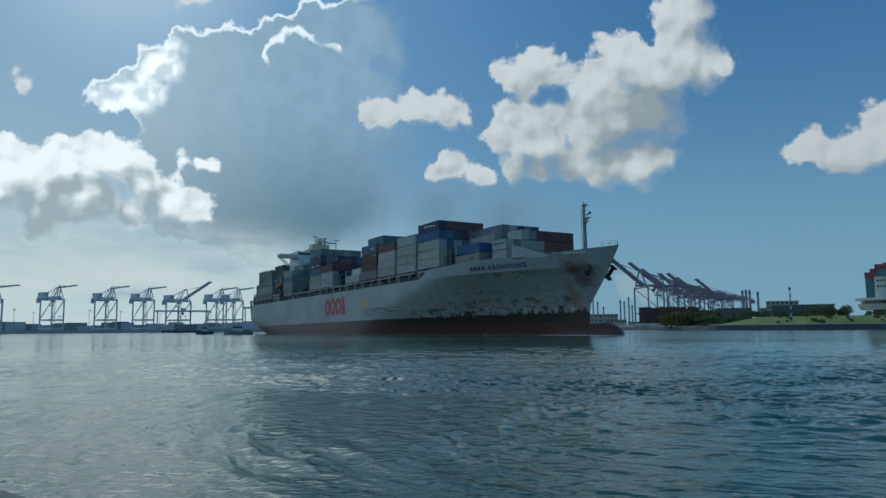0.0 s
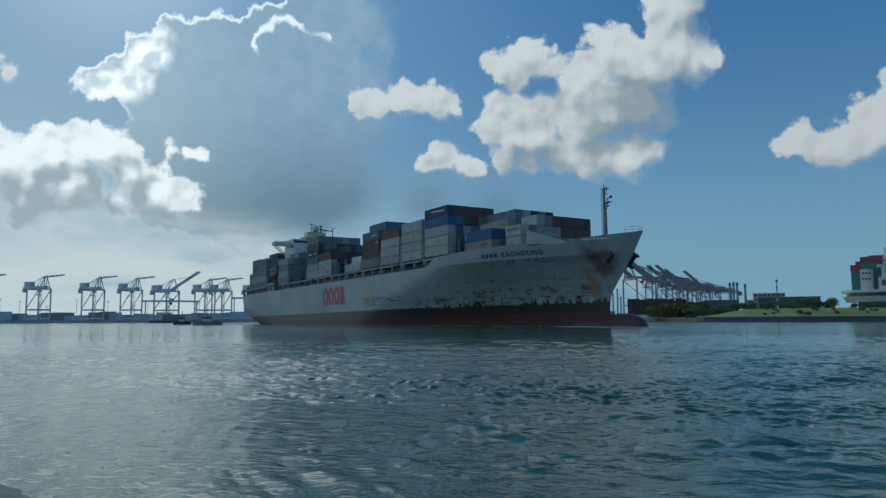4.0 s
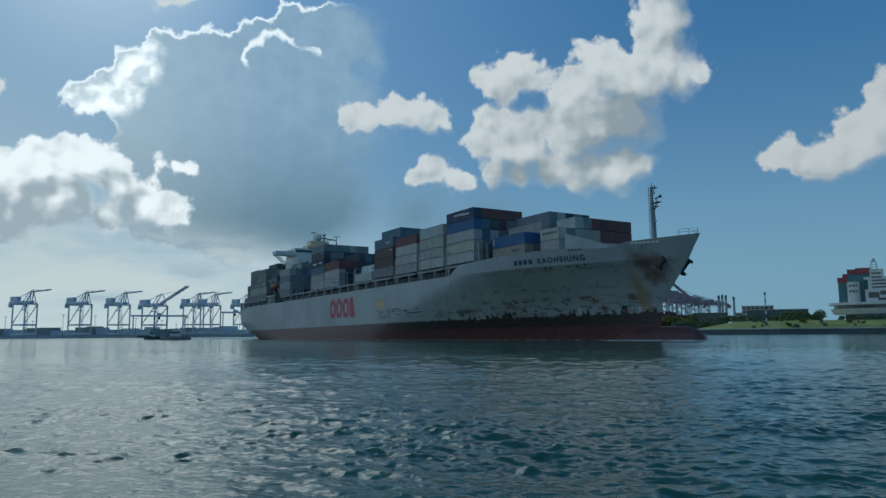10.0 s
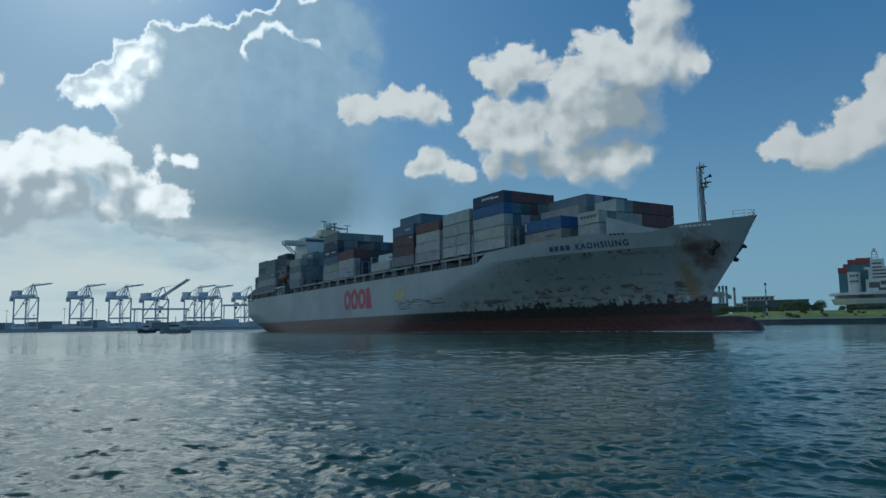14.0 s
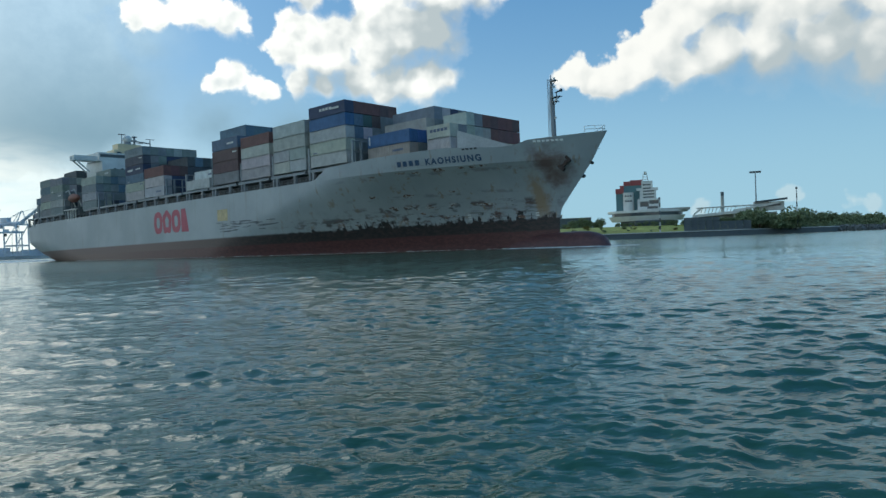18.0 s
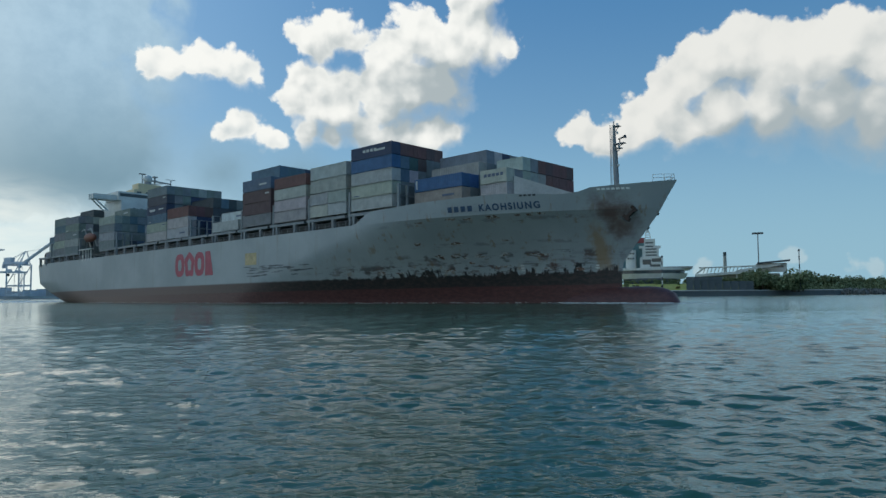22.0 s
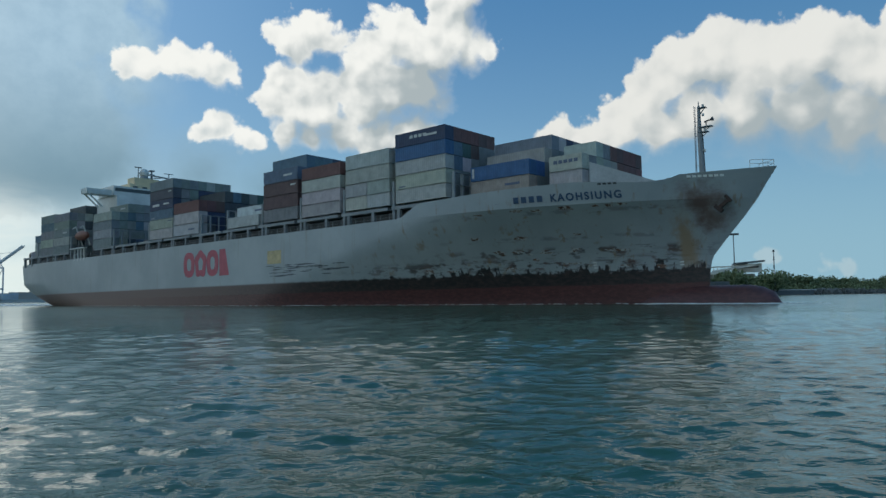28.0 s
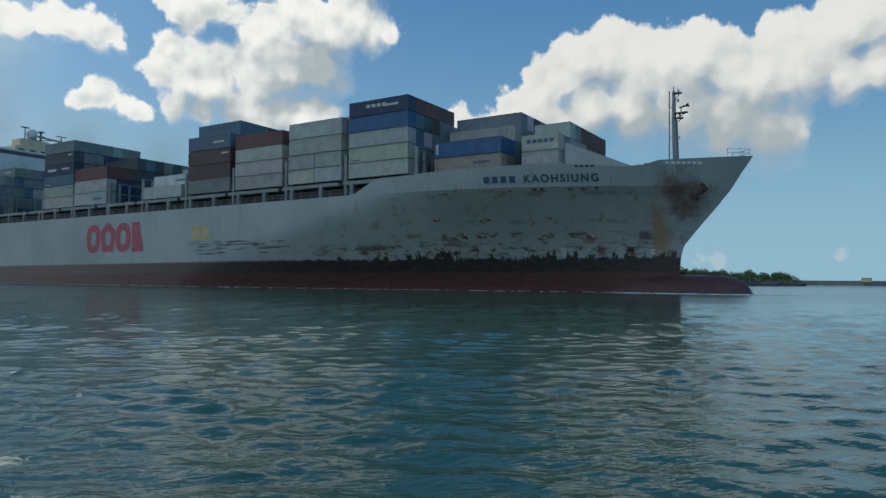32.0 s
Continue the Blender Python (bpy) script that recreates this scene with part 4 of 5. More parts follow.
def ribbon(bm, line, z0, z1, back, slope=2.0):
    """A bank along a line of (azimuth, distance): a sloped face and a flat top that runs back."""
    rows = []
    for i, (a, d) in enumerate(line):
        rows.append([bm.verts.new(at(a, d, z0)), bm.verts.new(at(a, d + slope, z1)), bm.verts.new(at(a, d + back, z1 + 0.2)), bm.verts.new(at(a, d + back + 2, z0))])
    for p, q in zip(rows, rows[1:]):
        for k in range(3):
            bm.faces.new((p[k], q[k], q[k + 1], p[k + 1]))
    bm.faces.new(rows[0])
    bm.faces.new(rows[-1][::-1])


def dense(line, step=0.5):
    az = np.arange(line[0][0], line[-1][0] + 0.01, step)
    return [(a, float(np.interp(a, [p[0] for p in line], [p[1] for p in line]))) for a in az]


bm = bmnew()
ribbon(bm, dense(SHORE), -2, 2.6, 260, 3)
part("ground_right", bm, STONE, None, "low shore with a stone sea wall")
tagged(bpy.data.objects["ground_right"], "grey stone sea wall and low shore land", "shore", kind="structure")
bm = bmnew()
rows = []
for a, d in dense([q for q in SHORE if 20 < q[0] < 41], 0.4):
    f = min(1.0, max(0.05, (a - 20.6) / 3.4))
    rows.append([bm.verts.new(at(a, d + o, z + 0.1 * math.sin(a * 9 + o))) for o, z in ((9, 2.3), (10, 2.9), (30, 2.9 + 2.6 * f), (52, 2.9 + 4.9 * f), (75, 2.9 + 5.2 * f), (200, 2.9 + 5.2 * f), (205, 1.5))])
for u, v in zip(rows, rows[1:]):
    for k in range(6):
        bm.faces.new((u[k], v[k], v[k + 1], u[k + 1]))
part("lawn", bm, GRASS)
tagged(bpy.data.objects["lawn"], "sunlit green lawn along the sea wall", "lawn", kind="structure")
bm = bmnew()
ribbon(bm, dense([(-60, 1150), (-40, 1200), (-30, 1240), (-10, 1260), (20, 1200)], 1), -2, 5, 300, 6)
part("ground_left", bm, CONCRETE)
tagged(bpy.data.objects["ground_left"], "long grey container quay across the harbour", "quay", kind="structure")

# ---- fittings and markings of the ship ----
def on_side(bm, lift=0.05):
    """Presses a flat marking (drawn in x and z) onto the starboard plating."""
    for v in bm.verts:
        b = float(half_breadth(np.array([v.co.x]), np.array([v.co.z]))[0])
        v.co.y = -(b + lift) + v.co.y * 0.0
    return bm


def ring_shape(bm, u, z, w, h, t, n=40, lobes=0.0, gap=0):
    """A plain oval ring, lobed like a blossom or open on its forward side."""
    out, inn = [], []
    for i in range(n):
        a = 2 * math.pi * i / n
        c, s = math.cos(a), math.sin(a)
        k = (abs(c) ** 2.6 + abs(s) ** 2.6) ** (-1 / 2.6) * (1 + lobes * math.cos(5 * (a - math.pi / 2)))
        out.append(bm.verts.new((u + c * k * w / 2, 0, z + s * k * h / 2)))
        inn.append(bm.verts.new((u + c * k * (w / 2 - t), 0, z + s * k * (h / 2 - t))))
    for i in range(gap, n - gap):
        j = (i + 1) % n
        bm.faces.new((out[i], out[j], inn[j], inn[i]))


def bar_shape(bm, u0, u1, z0, z1, n=3):
    for i in range(n):
        a, b = u0 + (u1 - u0) * i / n, u0 + (u1 - u0) * (i + 1) / n
        quad(bm, (a, 0, z0), (b, 0, z0), (b, 0, z1), (a, 0, z1))


def ship_markings():
    # the house mark amidships: plain red shapes
    for u, lobes, gap in ((-133.6, 0.0, 0), (-128.2, 0.09, 0), (-122.8, 0.0, 0)):
        bm = bmnew()
        ring_shape(bm, u, 10.85, 5.2, 6.3, 1.6, 40, lobes, gap)
        part("painted_mark", on_side(bm), RED, ship, "plain red painted shape on the side")
    bm = bmnew()
    quad(bm, (-119.8, 0, 7.7), (-115.7, 0, 7.7), (-117.3, 0, 14.0), (-119.8, 0, 14.0))
    part("painted_mark", on_side(bm), RED, ship, "plain red painted shape on the side")
    # the old yellowed patch
    bm = bmnew()
    bar_shape(bm, -100.6, -95.6, 9.5, 12.4, 5)
    part("painted_patch", on_side(bm), material("yellowed_patch", (0.50, 0.40, 0.22), 0.6, grain=((0.5, 0.2), (3, 0.15)), wear=((0.42, 0.43, 0.40), 0.9, 0.62)), ship,
         "faded yellow rectangle on the side")
    # the name on the bow: four plain bars, then the port's name
    for i in range(4):
        bm = bmnew()
        u = -36.0 + i * 1.28
        bar_shape(bm, u, u + 0.85, 16.5, 17.5)
        part("name_bar", on_side(bm, 0.2), BLUE, ship)
    cu = bpy.data.curves.new("name_text", "FONT")
    cu.body, cu.size, cu.space_character = "KAOHSIUNG", 1.62, 1.30
    cu.offset = 0.055
    tmp = new("name_text", cu)
    bpy.context.view_layer.update()
    me = bpy.data.meshes.new_from_object(tmp.evaluated_get(bpy.context.evaluated_depsgraph_get()))
    bpy.data.objects.remove(tmp)
    bm = bmnew()
    bm.from_mesh(me)
    w = max(v.co.x for v in bm.verts)
    for v in bm.verts:
        v.co = Vector((-30.1 + v.co.x * 10.3 / w, 0, 16.45 + v.co.y))
    part("bow_name", on_side(bm, 0.2), BLUE, ship, "dark blue lettering on the bow")
    # dark scuffs under the yellow patch and along the side
    rng = random.Random(5)
    scuff = material("scuffed_paint", (0.10, 0.11, 0.12), 0.7, grain=((0.6, 0.3), (4, 0.3)))
    for k in range(34):
        u, z, l = rng.uniform(-102, -78), rng.uniform(6.6, 9.2), rng.uniform(1.5, 6)
        bm = bmnew()
        n = 8
        top = [bm.verts.new((u + l * i / n, 0, z + 0.07 * math.sin(math.pi * i / n) + rng.uniform(-0.05, 0.08))) for i in range(n + 1)]
        low = [bm.verts.new((u + l * i / n, 0, z - 0.05 * math.sin(math.pi * i / n) - rng.uniform(0, 0.09))) for i in range(n + 1)]
        for i in range(n):
            bm.faces.new((low[i], low[i + 1], top[i + 1], top[i]))
        part("scuff", on_side(bm, 0.04), scuff, ship)
    # rust blotches on the forward plating, in rows along the frames
    rust = material("rust_blotch", (0.17, 0.10, 0.07), 0.85, grain=((0.8, 0.35), (5, 0.3)), wear=((0.46, 0.47, 0.45), 1.6, 0.47))
    for k in range(30):
        if k < 8:
            u, z = rng.uniform(-60, -13), 5.7 + abs(rng.gauss(0, 0.8))
        elif k < 22:
            u, z = rng.choice((-44, -41, -37, -34, -29, -25, -22)) + rng.gauss(0, 1.0), rng.choice((8.6, 8.9, 11.3)) + rng.gauss(0, 0.25)
        else:
            u, z = rng.uniform(-46, -18), 15.3 + rng.gauss(0, 0.2)
        w, h = rng.uniform(0.9, 2.6), rng.uniform(0.10, 0.3)
        bm = bmnew()
        m = 11
        vs = []
        for i in range(m):
            a = 2 * math.pi * i / m
            r = rng.uniform(0.55, 1.1)
            vs.append(bm.verts.new((u + w * r * math.cos(a) * 0.6, 0, z + h * r * math.sin(a) * (1.0 if math.sin(a) > 0 else 1.5))))
        bm.faces.new(vs)
        part("rust_blotch", on_side(bm, 0.045), rust, ship)
    # draught figures stand as small bars
    for u, z in [(-27.5, 5.7 + 0.45 * i) for i in range(3)] + [(-14.5, 5.8 + 0.45 * i) for i in range(2)]:
        bm = bmnew()
        bar_shape(bm, u - 0.3, u + 0.3, z, z + 0.26)
        part("draught_mark", on_side(bm, 0.06), WHITE, ship)
    # white bars paint sky seen through bow chocks; dark chocks abreast of the breakwater
    sky_gap = material("skylit_opening_white", (0.86, 0.87, 0.85), 0.35, grain=((2, 0.08),))
    for i in range(7):
        bm = bmnew()
        bar_shape(bm, -11.0 + i * 0.68, -10.5 + i * 0.68, 18.95, 19.3)
        part("fairlead", on_side(bm, 0.08), sky_gap, ship)
    for i in range(4):
        bm = bmnew()
        bar_shape(bm, -22.9 + i * 0.72, -22.4 + i * 0.72, 18.55, 18.85)
        part("fairlead", on_side(bm, 0.06), DARK, ship)


def anchor(parent, side):
    """Stockless anchor housed under its hawse pipe."""
    u, z = -7.0, 15.4
    y = side * float(half_breadth(np.array([u]), np.array([z]))[0])
    mat = DARK if side > 0 else material("rusted_anchor", (0.06, 0.04, 0.034), 0.85, grain=((1.2, 0.3), (6, 0.2)))
    part("hawse_pipe", tube(bmnew(), (u - 1.0, y * 0.9, z + 0.5), (u - 1.1, y + side * 0.15, z), 0.5, 0.55, 14), mat, parent)
    k = 1.1 if side > 0 else 0.7
    d = 1.15 if side > 0 else 0.12
    bm = bmnew()
    beam(bm, (u + 0.9, y + side * 0.9 * d, z + 0.3), (u - 1.6 * k, y + side * 1.1 * d, z - 1.9 * k), 0.8 * k, 0.5)
    beam(bm, (u - 2.0 * k, y + side * 1.0 * d, z - 0.9 * k), (u - 0.5 * k, y + side * 1.1 * d, z - 2.3 * k), 0.9 * k, 0.6)
    beam(bm, (u + 0.2, y + side * 0.9 * d, z + 0.8), (u + 1.4 * k, y + side * 1.0 * d, z - 0.2), 0.7 * k, 0.5)
    part("anchor", bm, mat, parent, "dark stockless anchor under the hawse pipe")


def ship_fittings():
    anchor(ship, -1)
    anchor(ship, 1)
    # rail along the main deck edge
    for sy in (-1, 1):
        bm = bmnew()
        for a in np.arange(-249, -62, 2.3):
            b = float(half_breadth(np.array([a]), np.array([16.0]))[0]) - 0.2
            box(bm, a - 0.04, a + 0.04, sy * b - 0.04, sy * b + 0.04, 15.9, 17.1)
            c = float(half_breadth(np.array([a + 2.3]), np.array([16.0]))[0]) - 0.2
            for zz in (16.5, 17.08):
                beam(bm, (a, sy * b, zz), (a + 2.3, sy * c, zz), 0.05)
        part("deck_railing", bm, GREY, ship)
    # side ladder platform abreast of the house, and the lifeboats
    for sy in (-1, 1):
        bm = bmnew()
        box(bm, -205, -194.6, sy * 20.2 - 0.5, sy * 20.2 + 0.5, 19.0, 19.3)
        for u in (-203, -200.5, -198.2, -196):
            box(bm, u - 0.18, u + 0.18, sy * 20.0 - 0.18, sy * 20.0 + 0.18, 15.3, 19.0)
        part("ladder_platform", bm, WHITE, ship, "white side platform on posts")
        bm = bmnew()
        bmesh.ops.create_uvsphere(bm, u_segments=16, v_segments=10, radius=1, matrix=Matrix.Translation((-203.5, sy * 17.6, 23.6)) @ Matrix.Diagonal((4.2, 1.5, 1.6, 1)))
        part("lifeboat", bm, material("lifeboat_orange", (0.24, 0.10, 0.07), 0.5, grain=((0.5, 0.1),)), ship, "orange enclosed lifeboat", True)
        for u in (-206.4, -200.8):
            bm = bmnew()
            beam(bm, (u, sy * 16.2, 20.5), (u, sy * 18.4, 26.6), 0.35)
            beam(bm, (u, sy * 18.4, 26.6), (u, sy * 19.4, 25.8), 0.3)
            part("davit", bm, WHITE, ship)
    # mooring frame at the stern
    bm = bmnew()
    for a, b in (((-251, 15.6), (-251, 20.4)), ((-247.4, 15.6), (-247.4, 20.4)), ((-251, 20.4), (-247.4, 20.4)), ((-251, 17.9), (-247.4, 17.9)), ((-251, 17.9), (-247.4, 20.4))):
        beam(bm, (a[0], -16.4, a[1]), (b[0], -16.4, b[1]), 0.4)
    part("stern_frame", bm, DARK, ship)
    # funnel behind the house
    bm = bmnew()
    box(bm, -207.6, -206.2, -4, 4, 15.3, 41.0)
    part("funnel_casing", bm, CREAM, ship)
    # foam where the plating meets the water
    rng = np.random.RandomState(3)
    foam = material("foam", (0.72, 0.75, 0.74), 0.7, grain=((1.0, 0.12), (6, 0.12)))
    bm = bmnew()
    for k in range(420):
        u = -240 + 240 * rng.rand() ** 0.8
        if u > -11:
            b = 2.9 * math.sqrt(max(0.02, 1 - ((u + 11) / 12.5) ** 2)) - 0.2
        else:
            b = float(half_breadth(np.array([u]), np.array([0.2]))[0])
        y, w, l = -b - abs(rng.normal(0, 0.35)), rng.uniform(0.04, 0.14), rng.uniform(0.12, 0.6)
        z = -0.47 - 0.0078 * u + 0.06
        vs = [bm.verts.new((u + l * math.cos(a) * rng.uniform(0.6, 1.1), y + w * math.sin(a), z + 0.02 * math.sin(3 * a))) for a in np.linspace(0, 2 * math.pi, 8)[:-1]]
        top = bm.verts.new((u, y, z + 0.06))
        for i in range(7):
            bm.faces.new((vs[i], vs[(i + 1) % 7], top))
    part("bow_foam", bm, foam, ship, "thin white foam along the waterline")["kind"] = "stuff"


def wake():
    """Broken foam that trails from the stern, and flakes for bright ripples off the bow."""
    rng = np.random.RandomState(12)
    foam = bpy.data.materials["foam"]
    bm = bmnew()
    for k in range(1500):
        back = 190 * rng.rand() ** 1.5
        u = -238 - back
        y = rng.normal(0, 9 + 0.05 * back) - 6
        w, l = rng.uniform(0.15, 0.6), rng.uniform(0.4, 1.9) * (1 - back / 260)
        z = -0.47 - 0.0078 * u + 0.08
        vs = [bm.verts.new((u + l * math.cos(a) * rng.uniform(0.6, 1.1), y + w * math.sin(a), z)) for a in np.linspace(0, 2 * math.pi, 7)[:-1]]
        top = bm.verts.new((u, y, z + rng.uniform(0.1, 0.35)))
        for i in range(6):
            bm.faces.new((vs[i], vs[(i + 1) % 6], top))
    # white flakes added in place of the bright reflecting ripples off the bow
    for k in range(260):
        u, y = rng.uniform(-14, 9), -rng.uniform(1.5, 9)
        u -= 0.9 * abs(y)
        w, l = rng.uniform(0.05, 0.2), rng.uniform(0.2, 0.8)
        z = -0.47 - 0.0078 * u + 0.06
        vs = [bm.verts.new((u + l * math.cos(a) * rng.uniform(0.6, 1.1), y + w * math.sin(a), z)) for a in np.linspace(0, 2 * math.pi, 7)[:-1]]
        top = bm.verts.new((u, y, z + rng.uniform(0.02, 0.1)))
        for i in range(6):
            bm.faces.new((vs[i], vs[(i + 1) % 6], top))
    part("wake_foam", bm, foam, ship, "broken white foam of the wake, white flakes for bright ripples off the bow")["kind"] = "stuff"


ship_markings()
ship_fittings()
wake()

# ---- the container quay across the harbour ----
def bar_part(name, a, b, w, mat, parent, h=None):
    return part(name, beam(bmnew(), a, b, w, h), mat, parent)


def quay_crane(mat, raised, label, t=1.0, reach=98, tip=74):
    """Ship-to-shore gantry crane: x is the way of the trolley (seaward), 65 m high."""
    c = empty("quay_crane", label=label, category="quay crane", group="cranes on the quays")
    for x in (-20, 20):
        for y in (-14, 14):
            bar_part("leg", (x, y, 0), (x, y, 46), 1.7 * t, mat, c)
        bar_part("portal_beam", (x, -14, 15), (x, 14, 15), 1.6 * t, mat, c)
        bar_part("portal_beam", (x, -14, 45), (x, 14, 45), 1.6 * t, mat, c)
    for y in (-14, 14):
        bar_part("sill_beam", (-20, y, 15), (20, y, 15), 1.6 * t, mat, c)
        bar_part("sill_beam", (-20, y, 2), (20, y, 2), 1.8 * t, mat, c)
        bar_part("brace", (-20, y, 16), (19, y, 44), 0.9 * t, mat, c)
    for y in (-3.2, 3.2):
        bar_part("girder", (-48, y, 48), (24, y, 48), 1.8 * t, mat, c, 2.6 * t)
        bar_part("apex_leg", (20, y * 3.6, 46), (21, y * 0.7, 64), 1.3, mat, c)
        bar_part("back_leg", (-4, y, 49), (16, y * 0.7, 63), 0.9, mat, c)
        bar_part("back_stay", (-46, y, 49), (16.5, y * 0.6, 63.5), 0.5, mat, c)
    bar_part("apex_beam", (21, -3, 64), (21, 3, 64), 1.5, mat, c)
    bm = bmnew()
    low, top = (50, 56) if t > 1 else (49, 53)
    box(bm, -44 if t > 1 else -36, -22, -5 if t > 1 else -4, 5 if t > 1 else 4, low, top)
    house = part("machinery_house", bm, mat, c)
    bm = bmnew()
    box(bm, -44.2 if t > 1 else -36.2, -21.8, -5.2 if t > 1 else -4.2, 5.2 if t > 1 else 4.2, top, top + 0.5)
    part("roof", bm, mat, house)
    bm = bmnew()
    box(bm, 2, 5, -1.5, 1.5, 41, 44)
    part("operator_cabin", bm, GLASS, c)
    bm = bmnew()
    box(bm, -52, -47, -3, 3, 41, 47)
    part("cable_drum", bm, mat, c)
    # stair tower up one leg, walkway along the girder, hanging trolley and spreader
    for k in range(6):
        za, zb = 3 + k * 7, 10 + k * 7
        xa, xb = (-18, -12) if k % 2 else (-12, -18)
        bar_part("stair_flight", (xa, 15.5, za), (xb, 15.5, zb), 0.9, mat, c, 0.5)
    bar_part("stair_post", (-11.6, 15.5, 0), (-11.6, 15.5, 46), 0.5, mat, c)
    for y in (-5.4, 5.4):
        bar_part("walkway", (-46, y, 46.6), (24, y, 46.6), 0.9, mat, c, 0.3)
        bar_part("walkway_rail", (-46, y, 47.8), (24, y, 47.8), 0.25, mat, c)
    for x in np.arange(-44, 20, 9.0):
        bar_part("girder_tie", (x, -3.2, 47), (x, 3.2, 47), 0.9, mat, c)
    part("trolley", box(bmnew(), -6, 1, -3.5, 3.5, 44.2, 46.4), mat, c)
    part("spreader", box(bmnew(), -5, -1, -6, 6, 36, 37.2), mat, c)
    for y in (-2.5, 2.5):
        bar_part("hoist_rope", (-3, y, 37), (-3, y, 44.4), 0.3, mat, c)
    if raised:
        for y in (-2.6, 2.6):
            bar_part("boom", (18, y, 49), (reach, y, tip), 1.7, mat, c, 2.2)
        for f in np.linspace(0.1, 0.95, 7):
            bx, bz = 18 + (reach - 18) * f, 49 + (tip - 49) * f
            bar_part("boom_tie", (bx, -2.6, bz), (bx, 2.6, bz), 0.7, mat, c)
        bar_part("forestay", (20, 0, 64), (18 + (reach - 18) * 0.7, 0, 49 + (tip - 49) * 0.72), 0.5, mat, c)
    else:
        for y in (-2.6, 2.6):
            bar_part("boom", (18.5, y, 49), (21, y, 62), 1.5, mat, c, 2.0)
            bar_part("boom_nose", (17, y, 62.5), (78, y, 64.5), 1.2, mat, c, 1.7)
        bar_part("forestay", (17, 0, 66), (50, 0, 64.5), 0.5, mat, c)
    return c


def put_cranes():
    folded = quay_crane(HAZY_STEEL, False, "steel quay crane with folded boom on the quay, haze in its blue-grey colour", 1.3)
    raised = quay_crane(HAZY_STEEL, True, "steel quay crane with raised boom on the quay, haze in its blue-grey colour", 1.3)
    spots = [(-33.1, 0), (-29.2, 0), (-25.75, 0), (-23.2, 0), (-20.75, 1), (-18.0, 0), (-16.75, 0), (-14.3, 1), (-36.6, 0)]
    used = set()
    for az, up in spots:
        src = raised if up else folded
        m = Matrix.Translation(at(az, 1262, 5.2)) @ Matrix.Rotation(radians(-az - 55), 4, "Z") @ Matrix.Diagonal((0.84, 0.84, 1.03, 1))
        if up in used:
            copy_thing(src, m)
        else:
            src.matrix_basis = m
            used.add(up)
    rust = quay_crane(CRANE2, True, "red-grey steel quay crane with raised boom on the far quay", 0.75, 66, 84)
    rc = random.Random(9)
    for i, (az, d) in enumerate(((16.75, 900), (18.2, 1010), (18.95, 1080), (19.6, 1140), (20.3, 1200), (21.05, 1260), (22.0, 1340))):
        k = 1.05 if i == 0 else 0.96
        m = Matrix.Translation(at(az, d, 4)) @ Matrix.Rotation(radians(180 - az + 35 + rc.uniform(-9, 9)), 4, "Z") @ Matrix.Diagonal((k, k, k * rc.uniform(0.94, 1.05), 1))
        if i:
            copy_thing(rust, m)
        else:
            rust.matrix_basis = m


def yard_gantry(az, d, w, h):
    c = empty("yard_gantry", at_pose(az, d, 5.1), label="yard gantry crane on the quay, haze in its pale grey colour", category="gantry crane")
    for x in (-w / 2, w / 2):
        for y in (-5, 5):
            bar_part("leg", (x, y, 0), (x, y, h), 1.6, HAZY_STEEL, c)
        bar_part("sill_beam", (x, -5, 3), (x, 5, 3), 1.4, HAZY_STEEL, c)
    for y in (-5, 5):
        bar_part("girder", (-w / 2 - 4, y, h), (w / 2 + 4, y, h), 1.6, HAZY_STEEL, c, 2.6)
    bm = bmnew()
    box(bm, -4, 4, -4, 4, h + 1.3, h + 4.5)
    part("trolley", bm, HAZY_STEEL, c)
    bm = bmnew()
    box(bm, -3, 1, -2, 2, h - 6, h - 2)
    part("operator_cabin", bm, GLASS, c)


def at_pose(az, d, z):
    """Stands at (azimuth, distance), its x across the line of sight, its y away."""
    return Matrix.Translation(at(az, d, z)) @ Matrix.Rotation(radians(-az), 4, "Z")


def low_building(name, az, d, w, deep, h, mat, label, storeys=3, bays=8, roof=0.4, z0=2.6):
    b = empty(name, at_pose(az, d, z0), label=label, category="building")
    bm = bmnew()
    box(bm, -w / 2, w / 2, 0, deep, 0, h)
    part("wall", bm, mat, b)
    bm = bmnew()
    box(bm, -w / 2 - 0.4, w / 2 + 0.4, -0.4, deep + 0.4, h, h + roof)
    part("roof", bm, CONCRETE, b)
    fw, fh = w / bays, h / storeys
    bm0 = bmnew()
    box(bm0, -fw * 0.32, fw * 0.32, -0.06, 0.1, 0, fh * 0.5)
    me = mesh_of("window", bm0, GLASS)
    for i in range(bays if storeys > 1 else 0):
        for k in range(storeys):
            o = part("window", me, None, b)
            o.location = (-w / 2 + (i + 0.5) * fw, 0, (k + 0.3) * fh)
    return b


